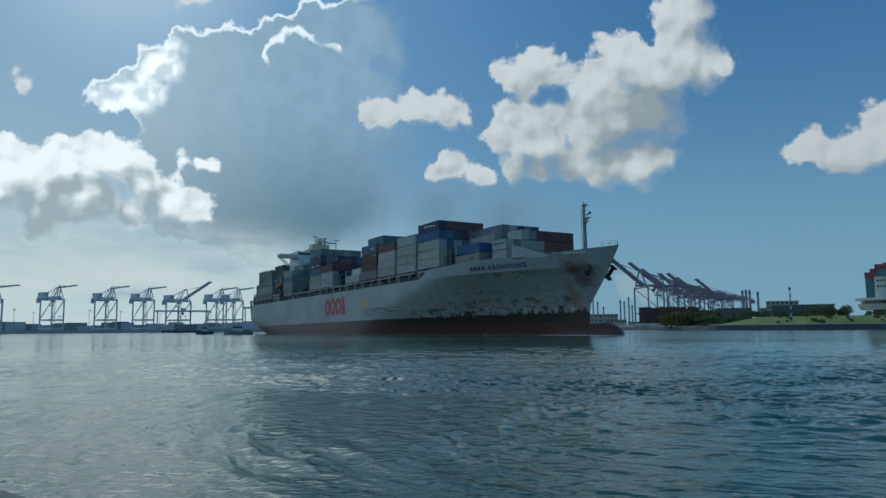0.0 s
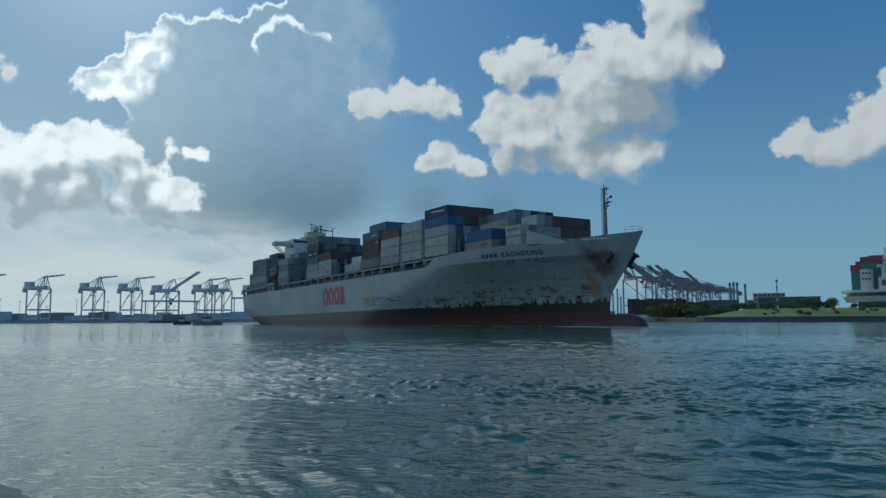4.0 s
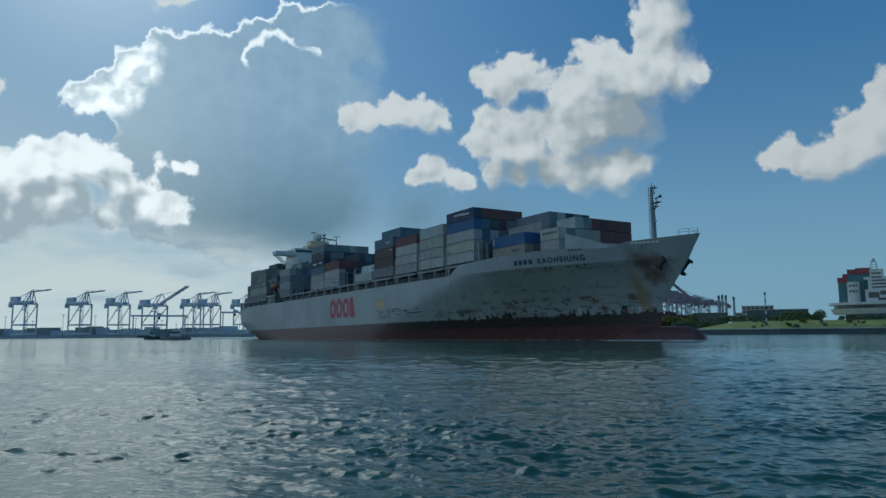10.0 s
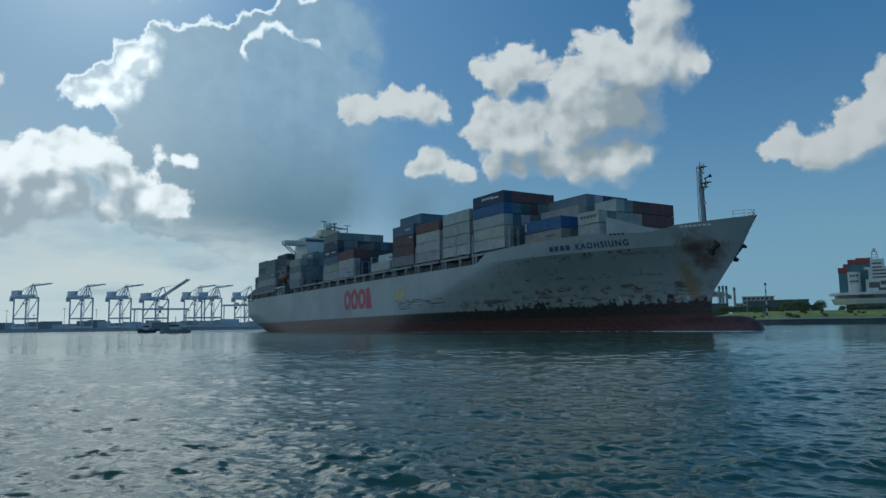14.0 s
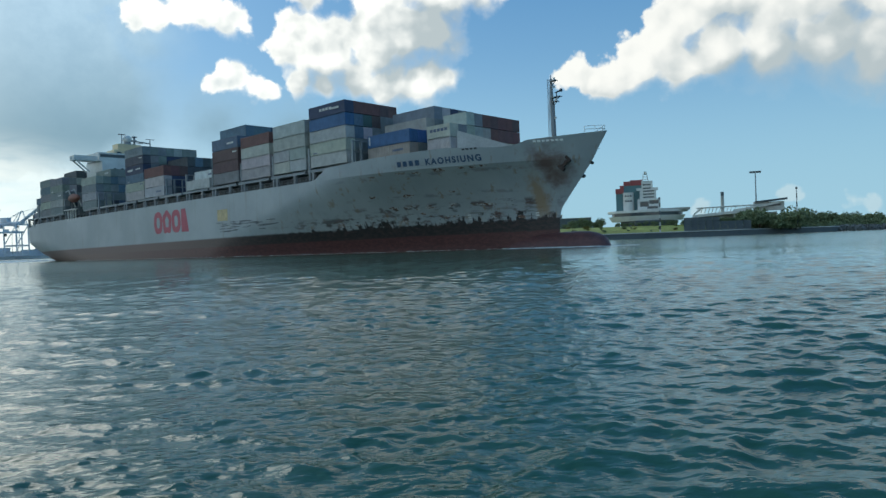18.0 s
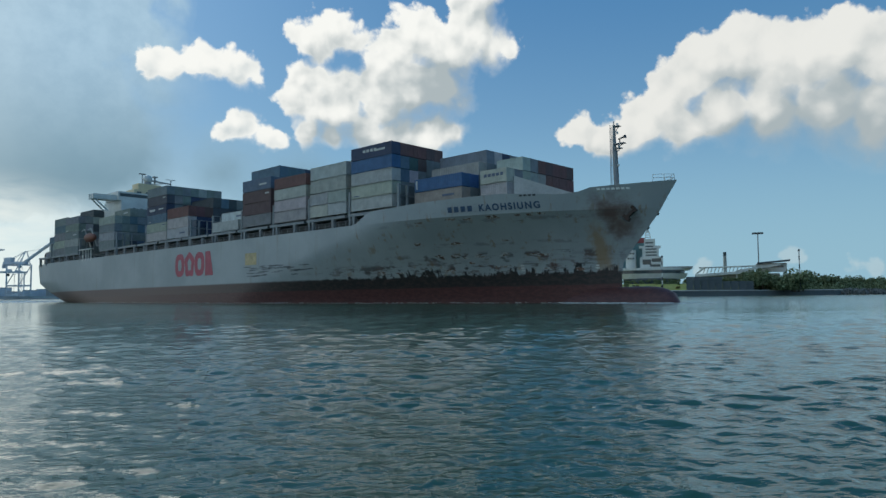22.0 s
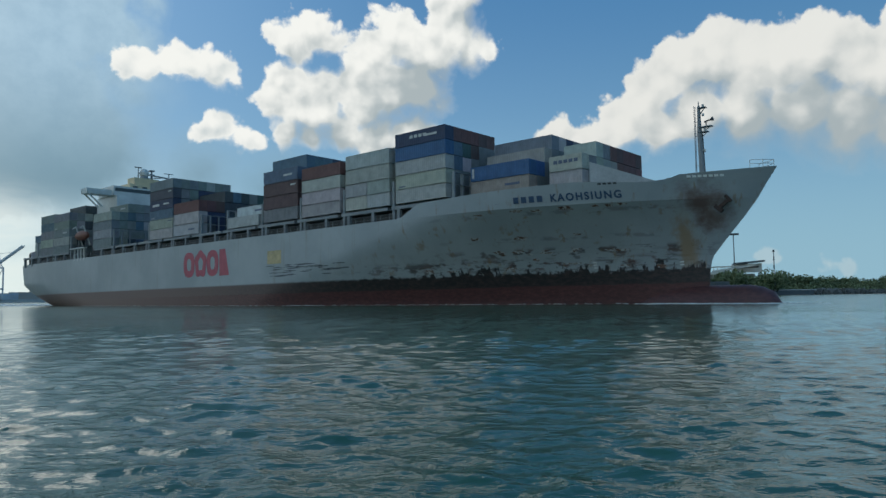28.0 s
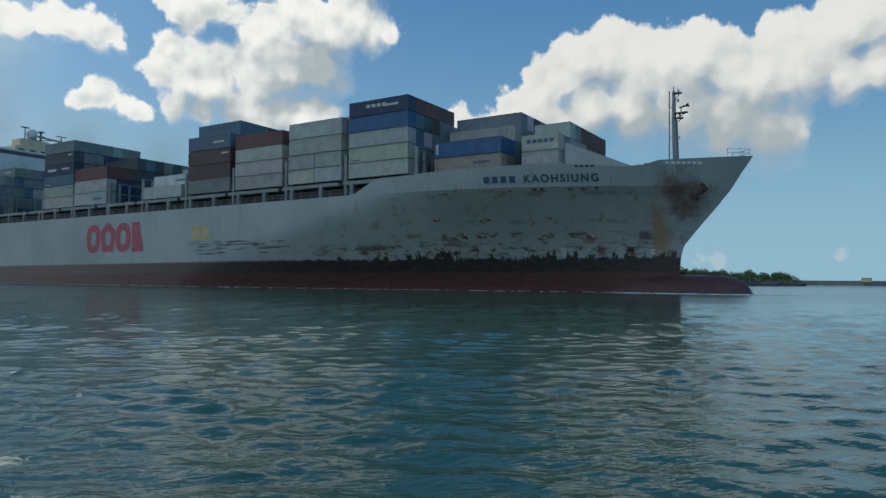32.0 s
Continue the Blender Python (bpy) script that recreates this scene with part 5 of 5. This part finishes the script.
def harbour_boat(label, az, d, hull_mat, l=17):
    b = empty("harbour_boat", at_pose(az, d, 0), label=label, category="boat")
    bm = bmnew()
    rows = []
    for i in range(13):
        f = i / 12
        w = 2.6 * (1 - max(0, (f - 0.55) / 0.45) ** 2.2)
        sh = 1.5 + 0.9 * f ** 3
        rows.append([bm.verts.new(((f - 0.5) * l, y, z)) for y, z in ((-w, sh), (-w * 0.8, -0.4), (w * 0.8, -0.4), (w, sh))])
    for p, q in zip(rows, rows[1:]):
        for k in range(3):
            bm.faces.new((p[k], q[k], q[k + 1], p[k + 1]))
        bm.faces.new((p[3], q[3], q[0], p[0]))
    bm.faces.new(rows[0])
    part("hull", bm, hull_mat, b)
    bm = bmnew()
    box(bm, -l * 0.12, l * 0.2, -1.9, 1.9, 1.5, 4.2)
    house = part("wheelhouse", bm, WHITE, b)
    bm = bmnew()
    box(bm, -l * 0.125, l * 0.205, -1.95, 1.95, 3.0, 3.8)
    part("window", bm, GLASS, house)
    part("mast", tube(bmnew(), (0, 0, 4.2), (0, 0, 7.5), 0.12), DARK, b)
    bm = bmnew()
    box(bm, -l * 0.42, -l * 0.2, -1.4, 1.4, 1.5, 2.3)
    part("deck_box", bm, GREY, b)
    return b


put_cranes()
yard_gantry(-20.4, 1235, 78, 30)
yard_gantry(-14.9, 1240, 40, 36)
yard_gantry(-34.8, 1240, 44, 36)
rq = random.Random(11)
for i in range(46):
    az = -39 + i * 0.64 + rq.uniform(-0.2, 0.2)
    low_building("quay_shed", az, 1290 + rq.uniform(0, 60), rq.uniform(16, 34), 12, rq.uniform(7, 15), rq.choice((CONCRETE, HAZY_STEEL, HAZY_STEEL)), "low grey shed or stack on the quay", 1, 5, z0=5.1)
for i in range(14):
    az = -37 + i * 1.7 + rq.uniform(-0.5, 0.5)
    lamp = empty("mast_light", at_pose(az, 1280, 5), label="thin grey light mast on the quay", category="light mast", group="light masts on the quay")
    hh = rq.uniform(20, 34)
    part("pole", tube(bmnew(), (0, 0, 0), (0, 0, hh), 0.4, 0.25, 6), GREY, lamp)
    part("lamp_head", box(bmnew(), -2, 2, -0.6, 0.6, hh, hh + 0.8), GREY, lamp)
barge = empty("moored_barge", at_pose(-20.6, 1150, 0), label="dark flat barge with a tall deckhouse by the quay", category="barge")
part("hull", box(bmnew(), -26, 26, -6, 6, -0.5, 3.2), DARK, barge)
part("deckhouse", box(bmnew(), -8, 24, -5, 5, 3.2, 13), GREY, barge)
BOATS = [harbour_boat("small dark harbour launch on the water", -18.8, 400, DARK, 9), harbour_boat("small work boat with white wheelhouse under way", -16.3, 340, GREY, 13)]

# ---- the park shore ----
def leafy(rng, w, h, n, leaf):
    """A crown of many small leaf sheets on a few uneven lobes."""
    co, fc = [], []
    lobes = [(rng.uniform(-0.32, 0.32) * w, rng.uniform(-0.32, 0.32) * w, h * rng.uniform(0.22, 0.8), rng.uniform(0.25, 0.42)) for _ in range(9)]
    for k in range(n):
        cx, cy, cz, r = rng.choice(lobes)
        d = Vector((rng.gauss(0, 1), rng.gauss(0, 1), rng.gauss(0, 0.75))).normalized() * rng.uniform(0.55, 1.0)
        c = Vector((cx, cy, cz)) + Vector((d.x * r * w, d.y * r * w, d.z * r * h * 0.8))
        c.z = max(c.z, h * 0.05 + 0.1 * rng.random() * h)
        a = Vector((rng.gauss(0, 1), rng.gauss(0, 1), rng.gauss(0, 0.6))).normalized()
        b = a.cross(Vector((rng.gauss(0, 1), rng.gauss(0, 1), rng.gauss(0, 1)))).normalized()
        s = leaf * rng.uniform(0.6, 1.4)
        i = len(co)
        co += [c + a * s, c + b * s * 0.7, c - a * s, c - b * s * 0.7]
        fc.append((i, i + 1, i + 2, i + 3))
    me = bpy.data.meshes.new("crown")
    me.from_pydata([tuple(v) for v in co], [], fc)
    return me


def make_tree(seed, w, h, mat, label):
    rng = random.Random(seed)
    t = empty("tree", label=label, category="tree", group="trees along the shore")
    bm = bmnew()
    tube(bm, (0, 0, -0.5), (0.2, 0, h * 0.4), w * 0.05, w * 0.03, 7)
    for k in range(5):
        a = k * 1.3 + rng.random()
        tube(bm, (0.2, 0, h * rng.uniform(0.25, 0.4)), (math.cos(a) * w * 0.28, math.sin(a) * w * 0.28, h * rng.uniform(0.55, 0.8)), w * 0.022, w * 0.008, 5)
    part("trunk", bm, BARK, t)
    me = leafy(rng, w, h, 1100, w * 0.055)
    me.materials.append(mat)
    part("crown", me, None, t)
    return t


TREES = [make_tree(1, 9, 8, LEAF, "dense dark green tree on the shore"), make_tree(2, 11, 7, LEAF, "broad dark green tree on the shore"),
         make_tree(3, 7, 8, LEAF, "small dark green tree on the shore"), make_tree(4, 8, 6, LEAF2, "low yellowing shrub on the bank")]


def ground_at(az):
    return float(np.interp(az, [p[0] for p in SHORE], [p[1] for p in SHORE]))


def plant(kind, az, d, k, z=2.7, placed={}):
    src = TREES[kind]
    m = Matrix.Translation(at(az, d, z)) @ Matrix.Rotation(az * 7.3 + d, 4, "Z") @ Matrix.Diagonal((k, k, k, 1))
    if kind in placed:
        return copy_thing(src, m)
    placed[kind] = 1
    src.matrix_basis = m
    return src


rt = random.Random(21)
for i in range(9):
    plant(3, 17.4 + i * 0.38 + rt.uniform(-0.1, 0.1), ground_at(18.5) + 10 + rt.uniform(0, 25), rt.uniform(0.9, 1.5))
for i in range(8):
    plant(rt.randrange(3), 20.2 + i * 0.45, ground_at(21) + 60 + rt.uniform(0, 20), rt.uniform(0.6, 1.0))
for i in range(14):
    plant(rt.randrange(3), 22.3 + i * 0.58 + rt.uniform(-0.2, 0.2), 478 + rt.uniform(0, 15), rt.uniform(0.45, 0.7) * (1.5 if i > 8 else 1), 7.8)
for i in range(10):
    plant(rt.randrange(3), 31 + i * 0.55, 462 + rt.uniform(0, 6), rt.uniform(0.35, 0.5), 7.8)
for i in range(12):
    plant(rt.randrange(3), 36.6 + i * 0.36, 458 + rt.uniform(0, 8), rt.uniform(0.5, 0.75), 6.5)
for i in range(16):
    plant(rt.randrange(3), 40.4 + i * 0.24 + rt.uniform(-0.1, 0.1), 445 + rt.uniform(0, 18), rt.uniform(1.0, 1.75))
for i in range(34):
    az = 44.2 + i * 0.27 + rt.uniform(-0.1, 0.1)
    plant(rt.randrange(3), az, ground_at(az) + 32 + rt.uniform(0, 25), rt.uniform(0.95, 1.6))
for i in range(10):
    az = 45.5 + i * 0.75 + rt.uniform(-0.1, 0.1)
    plant(rt.randrange(3), az, ground_at(az) + 16 + rt.uniform(0, 8), rt.uniform(0.45, 0.8))


def beacon(az, d, h, z0):
    b = empty("striped_beacon", at_pose(az, d, z0), label="tall black and white striped beacon pole on the shore", category="beacon", group="beacons along the shore")
    n = 9
    for i in range(n):
        part("stripe", tube(bmnew(), (0, 0, h * i / n), (0, 0, h * (i + 1) / n), 0.42 - 0.015 * i, 0.42 - 0.015 * (i + 1), 10), WHITE if i % 2 == 0 else DARK, b)
    part("lantern", tube(bmnew(), (0, 0, h), (0, 0, h + 1.2), 0.6, 0.5, 10), DARK, b)


beacon(26.15, 412, 18.6, 2.6)
beacon(34.2, 416, 19.2, 2.6)
beacon(43.8, 448, 22.5, 2.6)

# undergrowth along the water
hb = random.Random(77)
co, fc = [], []
for k in range(9000):
    a = hb.uniform(40.2, 54.2)
    c = at(a, ground_at(a) + hb.uniform(8, 30), 2.4 + abs(hb.gauss(0, 1.6)) + 1.2 * math.sin(a * 5) * math.sin(a * 2.3))
    u = Vector((hb.gauss(0, 1), hb.gauss(0, 1), hb.gauss(0, 0.6))).normalized() * hb.uniform(0.3, 0.8)
    v = u.cross(Vector((hb.gauss(0, 1), hb.gauss(0, 1), hb.gauss(0, 1)))).normalized() * hb.uniform(0.25, 0.6)
    i = len(co)
    co += [tuple(c + u), tuple(c + v), tuple(c - u), tuple(c - v)]
    fc.append((i, i + 1, i + 2, i + 3))
me = bpy.data.meshes.new("undergrowth")
me.from_pydata(co, [], fc)
me.materials.append(LEAF)
tagged(part("undergrowth", me, None), "dense green undergrowth behind the sea wall", "bushes", kind="stuff")

# the sea wall: a dark upright face with a coping, then a dark band with blocks
bm = bmnew()
ribbon(bm, dense([(a, ground_at(a) - 2.0) for a in np.arange(20.5, 46.6, 0.5)], 0.25), -2, 2.75, 4.5, 0.3)
part("sea_wall", bm, SLATE)
tagged(bpy.data.objects["sea_wall"], "dark concrete sea wall with an upright face", "sea wall", kind="structure")
bm = bmnew()
ribbon(bm, dense([(a, ground_at(a) - 2.3) for a in np.arange(20.5, 46.6, 0.5)], 0.25), 2.76, 3.15, 1.6, 0.05)
part("coping", bm, CONCRETE)
tagged(bpy.data.objects["coping"], "pale concrete coping along the sea wall", "coping", kind="structure")
sb = random.Random(14)
for i in range(26):
    az, o = sb.uniform(24.2, 35.6), sb.uniform(12, 62)
    plant(sb.choice((0, 1, 2, 3)), az, ground_at(az) + o, sb.uniform(0.14, 0.34), float(np.interp(o, [10, 30, 52, 75], [2.8, 5.4, 7.7, 8.0])))
rb = random.Random(8)
wall = empty("block_wall", label="dark grey concrete block wall at the water's edge", category="wall")
az = 35.95
while az < 40.4:
    w = rb.uniform(3.6, 4.4)
    hh = (11.0 if az < 38.2 else 8.4)
    d = ground_at(az) + 3
    k = 0
    zz = 1.5
    while zz < hh:
        bm = bmnew()
        box(bm, 0.05, w - 0.05, 0, 3.0, zz, min(zz + 2.4, hh) - 0.06)
        o = part("block", bm, SLATE, wall)
        o.matrix_basis = at_pose(az, d + rb.uniform(-0.1, 0.1), 0)
        zz += 2.4
    az += math.degrees(w / d)


def museum():
    """A waterside building shaped like a laden ship on a round white podium."""
    d = 470
    k = d * math.tan(radians(1))
    b = empty("harbour_museum", at_pose(33.0, d, 2.6), label="ship-shaped building, white podium, teal and maroon blocks", category="building")

    def X(az):
        return (az - 33.0) * k

    def Z(el):
        return 1.6 + d * math.tan(radians(el)) - 2.6

    def disc(name, x0, x1, z0, z1, mat, taper=1.0):
        bm = bmnew()
        cx, rx, ry, n = (x0 + x1) / 2, (x1 - x0) / 2, 17, 56
        lo = [bm.verts.new((cx + rx * taper * math.cos(2 * math.pi * i / n), 17 + ry * taper * math.sin(2 * math.pi * i / n), z0)) for i in range(n)]
        hi = [bm.verts.new((cx + rx * math.cos(2 * math.pi * i / n), 17 + ry * math.sin(2 * math.pi * i / n), z1)) for i in range(n)]
        for i in range(n):
            bm.faces.new((lo[i], lo[(i + 1) % n], hi[(i + 1) % n], hi[i]))
        bm.faces.new(lo[::-1])
        bm.faces.new(hi)
        return part(name, bm, mat, b)

    disc("core", X(31.2), X(35.4), 0, Z(1.2), SLATE)
    disc("podium_bowl", X(30.25), X(36.2), Z(1.18), Z(1.58), WHITE, 0.93)
    disc("podium_glazing", X(30.5), X(36.0), Z(1.58), Z(1.84), GLASS)
    disc("podium_rim", X(30.15), X(36.4), Z(1.84), Z(2.02), WHITE)
    part("terrace_roof", box(bmnew(), X(34.2), X(36.5), 6, 24, Z(1.95), Z(2.12)), CONCRETE, b)

    def block(name, a0, a1, e0, e1, y0, y1, mat):
        return part(name, box(bmnew(), X(a0), X(a1), y0, y1, Z(e0), Z(e1)), mat, b)

    block("dark_block", 30.88, 31.5, 2.02, 3.45, 12, 24, TEAL)
    block("red_block", 30.86, 31.22, 3.45, 3.85, 11.5, 20, MAROON)
    block("red_block", 31.2, 31.5, 3.45, 4.1, 11.8, 22, MAROON)
    block("teal_block", 31.5, 32.95, 2.02, 4.08, 13, 26, TEAL)
    block("maroon_top", 31.5, 32.0, 4.08, 4.42, 12.6, 24, MAROON)
    block("maroon_top", 32.02, 32.95, 4.08, 4.5, 12.4, 26, MAROON)
    tower = part("white_tower", tube(bmnew(), (X(31.85), 11, Z(2.0)), (X(31.85), 11, Z(3.5)), 3.4, 3.4, 28), WHITE, b)
    for e in (2.75, 3.15):
        for dx in (-1.6, 0, 1.6):
            part("window", box(bmnew(), X(31.85) + dx - 0.5, X(31.85) + dx + 0.5, 7.4, 8.3, Z(e), Z(e) + 1.1), GLASS, tower)
    low = block("white_block", 32.55, 34.3, 2.02, 2.9, 5, 20, WHITE)
    part("window_band", box(bmnew(), X(32.75), X(33.4), 4.9, 5.2, Z(2.3), Z(2.7)), GLASS, low)
    part("window_band", box(bmnew(), X(33.3), X(34.1), 4.88, 5.2, Z(2.12), Z(2.3)), GLASS, low)
    part("window_band", box(bmnew(), X(33.45), X(34.25), 4.9, 5.2, Z(2.5), Z(2.78)), GLASS, low)
    mid = block("white_block", 32.75, 34.0, 2.9, 3.62, 7, 18, WHITE)
    up = block("white_block", 32.9, 33.75, 3.62, 4.36, 9, 17, WHITE)
    for e in (3.0, 3.24, 3.48):
        part("window_band", box(bmnew(), X(33.0), X(33.85), 6.9, 7.2, Z(e), Z(e + 0.1)), GLASS, mid)
    for e in (3.72, 4.0):
        part("window_band", box(bmnew(), X(33.0), X(33.6), 8.9, 9.2, Z(e), Z(e + 0.1)), GLASS, up)
    block("bridge_wing", 33.6, 34.15, 3.62, 3.8, 8, 14, WHITE)
    block("bridge_wing", 32.5, 32.9, 3.62, 3.8, 8, 14, WHITE)
    bm = bmnew()
    for a in (32.98, 33.42):
        beam(bm, (X(a), 12, Z(4.36)), (X(a) * 0.6 + X(33.2) * 0.4, 12, Z(4.95)), 0.5)
    for e in (4.5, 4.7, 4.9):
        beam(bm, (X(32.98 + (e - 4.36) * 0.15), 12, Z(e)), (X(33.42 - (e - 4.36) * 0.15), 12, Z(e)), 0.45)
    box(bm, X(33.1), X(33.3), 11, 13, Z(4.95), Z(5.12))
    part("mast", bm, WHITE, b)


museum()


def stack_tower(az, d, r, h, z0=2.6):
    s = empty("chimney", at_pose(az, d, z0), label="slender grey concrete chimney behind the shore", category="chimney", group="chimneys behind the shore")
    part("shaft", tube(bmnew(), (0, 0, 0), (0, 0, h * 0.9), r, r * 0.85, 12), CONCRETE, s)
    part("cap", tube(bmnew(), (0, 0, h * 0.9), (0, 0, h), r * 0.9, r * 0.9, 12), SLATE, s)


for az, el in ((22.95, 2.75), (23.2, 2.78), (23.45, 2.75), (24.0, 2.62), (11.9, 2.6), (12.25, 2.1), (12.7, 1.7), (14.0, 2.2), (14.3, 2.1), (14.65, 2.45), (14.9, 1.8)):
    stack_tower(az, 1080, 1.7 if az > 20 else 1.2, high(1080, el) - 2.6)
stack_tower(38.77, 560, 1.3, high(560, 3.1) - 2.6)
low_building("apartment_block", 25.6, 640, 24, 14, 20, CONCRETE, "pale grey apartment block behind the trees", 6, 7)
low_building("apartment_block", 24.6, 660, 12, 12, 15, CONCRETE, "pale grey apartment block behind the trees", 5, 4)
low_building("warehouse", 26.9, 560, 40, 20, 14.5, SLATE, "long dark warehouse behind the lawn", 1, 9)
low_building("warehouse", 22.3, 600, 26, 20, 14, SLATE, "dark shed with a sloping roof behind the bank", 1, 5)
low_building("warehouse", 21.0, 640, 22, 20, 11, SLATE, "dark shed behind the bank", 1, 5)
low_building("factory", 12.6, 1100, 46, 20, 19, CONCRETE, "grey factory block across the water", 3, 8, z0=4)
for i in range(7):
    low_building("quay_shed", 12.0 + i * 1.0, 960 + i * 8, 15, 10, 5 + (i * 37 % 5), CONCRETE, "low pale shed by the water", 2, 5, z0=4)
bm = bmnew()
ribbon(bm, dense([(8, 980), (12, 900), (16, 760), (20, 700)], 0.5), -2, 3.6, 420, 4)
part("ground_far", bm, CONCRETE)
tagged(bpy.data.objects["ground_far"], "grey far quay beyond the bow", "quay", kind="structure")
# yard of stacked boxes under the far cranes
yard = random.Random(4)
bm = bmnew()
for i in range(190):
    a = 15.6 + yard.random() * 6.6
    hh = 2.6 * yard.randrange(4, 9) * (1.0 if a < 20 else 0.8)
    m = at_pose(a, 790 + yard.uniform(0, 60), 3.6)
    box(bm, -3, 3, 0, 2.4, 0, hh, m)
yard_ob = part("yard_containers", bm, material("maroon_boxes", (0.10, 0.045, 0.045), 0.7, grain=((0.04, 0.4), (0.5, 0.2))))
tagged(yard_ob, "dark maroon containers stacked on the far quay", "container stacks", kind="stuff")


fence = empty("quay_fence", label="low pale fence along the far quay", category="fence")
for i in range(60):
    a = 13.4 + i * 0.078
    d = float(np.interp(a, [12, 16, 20], [900, 760, 700])) + 8
    o = part("fence_panel", box(bmnew(), -0.42, 0.42, -0.1, 0.1, 0, 3.2), WHITE, fence)
    o.matrix_basis = at_pose(a, d, 3.5)
for az, l, label in ((15.15, 12, "small white launch moored at the far quay"), (15.85, 17, "white harbour launch moored at the far quay")):
    harbour_boat(label, az, 690, WHITE, l)


def pavilion():
    p = empty("pavilion", at_pose(40.0, 475, 2.6), label="low white pavilion with long sloping roofs", category="building")
    k = 475 * math.tan(radians(1))

    def X(az):
        return (az - 40.0) * k

    def Z(el):
        return 475 * math.tan(radians(el)) - 1.0

    for a0, e0, a1, e1, w in ((36.6, 1.35, 40.8, 1.6, 1.6), (36.9, 1.95, 41.6, 2.02, 0.7), (39.5, 1.62, 42.6, 2.1, 1.4), (36.7, 1.5, 37.3, 1.98, 0.9)):
        part("roof_beam", beam(bmnew(), (X(a0), 2, Z(e0)), (X(a1), 2, Z(e1)), 5, w), WHITE, p)
    part("wall", box(bmnew(), X(37), X(42.5), 4, 12, 0, Z(1.45)), CONCRETE, p)
    part("roof_plate", beam(bmnew(), (X(41.0), 3, Z(2.2)), (X(43.2), 3, Z(2.38)), 9, 0.9), SLATE, p)
    part("upper_wall", box(bmnew(), X(40.9), X(43.0), 3, 9, Z(1.55), Z(2.2)), WHITE, p)
    part("window_band", box(bmnew(), X(41.1), X(42.8), 2.9, 3.2, Z(1.88), Z(2.02)), GLASS, p)
    for i in range(14):
        a = 37.2 + i * 0.26
        part("truss_web", beam(bmnew(), (X(a), 2, Z(1.55)), (X(a + 0.13), 2, Z(1.95)), 0.4), WHITE, p)
    for k in range(4):
        part("seating_step", box(bmnew(), X(39.3 + 0.12 * k), X(41.2), 1.0 + 0.9 * k, 1.9 + 0.9 * k, Z(1.3), Z(1.5 + 0.09 * k)), WHITE, p)
    for i in range(10):
        a = 38.8 + i * 0.36
        part("column", tube(bmnew(), (X(a), 1, 0), (X(a), 1, Z(1.62 + 0.03 * i)), 0.35, n=8), WHITE, p)


pavilion()
mast = empty("light_mast", at_pose(41.1, 500, 2.6), label="tall steel mast with a cross of floodlights", category="light mast")
hm = high(500, 4.42) - 2.6
part("pole", tube(bmnew(), (0, 0, 0), (0, 0, hm), 0.5, 0.3, 8), GREY, mast)
part("lamp_ring", box(bmnew(), -3.4, 3.4, -1.2, 1.2, hm - 0.5, hm + 0.6), DARK, mast)
# the far breakwater with its hut
bm = bmnew()
ribbon(bm, dense([(53, 1500), (58, 1450), (70, 1500)], 1), -2, high(1450, 0.3), 40, 6)
part("breakwater_far", bm, STONE)
tagged(bpy.data.objects["breakwater_far"], "long low stone breakwater at the harbour mouth", "breakwater", kind="structure")
low_building("harbour_hut", 58.2, 1440, 16, 8, 7, CREAM, "small cream hut with an orange roof on the breakwater", 1, 3, z0=7)
bm = bmnew()
rs = random.Random(31)
for i in range(520):
    a = rs.uniform(46.3, 54.4)
    d = ground_at(a) + rs.uniform(-1.2, 3.0)
    s = rs.uniform(0.6, 1.7)
    m = Matrix.Translation(at(a, d, rs.uniform(-0.2, 2.4))) @ Euler((rs.uniform(0, 6), rs.uniform(0, 6), rs.uniform(0, 6))).to_matrix().to_4x4()
    box(bm, -s, s, -s * 0.7, s * 0.7, -s * 0.6, s * 0.6, m)
armour = part("armour_stones", bm, STONE)
tagged(armour, "dark armour stones along the water's edge", "stones", kind="stuff")

# ---- the rock by the camera ----
def shore_rock():
    bm = bmnew()
    bmesh.ops.create_icosphere(bm, subdivisions=5, radius=1.0)
    for v in bm.verts:
        n = noise.fractal(v.co * 1.3, 0.9, 2.0, 5) * 0.16 + noise.noise(v.co * 0.8) * 0.15
        v.co *= 1 + n
        v.co = Vector((v.co.x * 3.3, v.co.y * 2.2, v.co.z * 0.85))
    r = part("shore_rock", bm, ROCK, None, "", True)
    r.matrix_basis = pose(-5.2, 5.25, -0.42, 0, 4, -38)
    tagged(r, "rounded grey-brown rock at the water's edge", "rock")


shore_rock()


# ---- what moves ----
def motions():
    walk(ship, SHIP_ROWS)
    for ob, m in CARGO:
        walk(ob, [(t, p @ m) for t, p in SHIP_ROWS[::2] + SHIP_ROWS[-1:]])
    turns = ((-18.8, -20.0, -20.6, -21.2, -23.0), (-16.3, -18.4, -19.1, -19.3, -21.0))
    for ob, way, d in zip(BOATS, turns, (400, 340)):
        walk(ob, [(t, at_pose(a, d, 0) @ pose(0, 0, 0, 0, 0, 180)) for t, a in zip((0, 6, 9, 13, 32), way)])
    walk(water, [(t, pose(6 - 0.35 * t, 14 - 0.9 * t, 0)) for t in (0, 8, 16, 24, 32)])


motions()
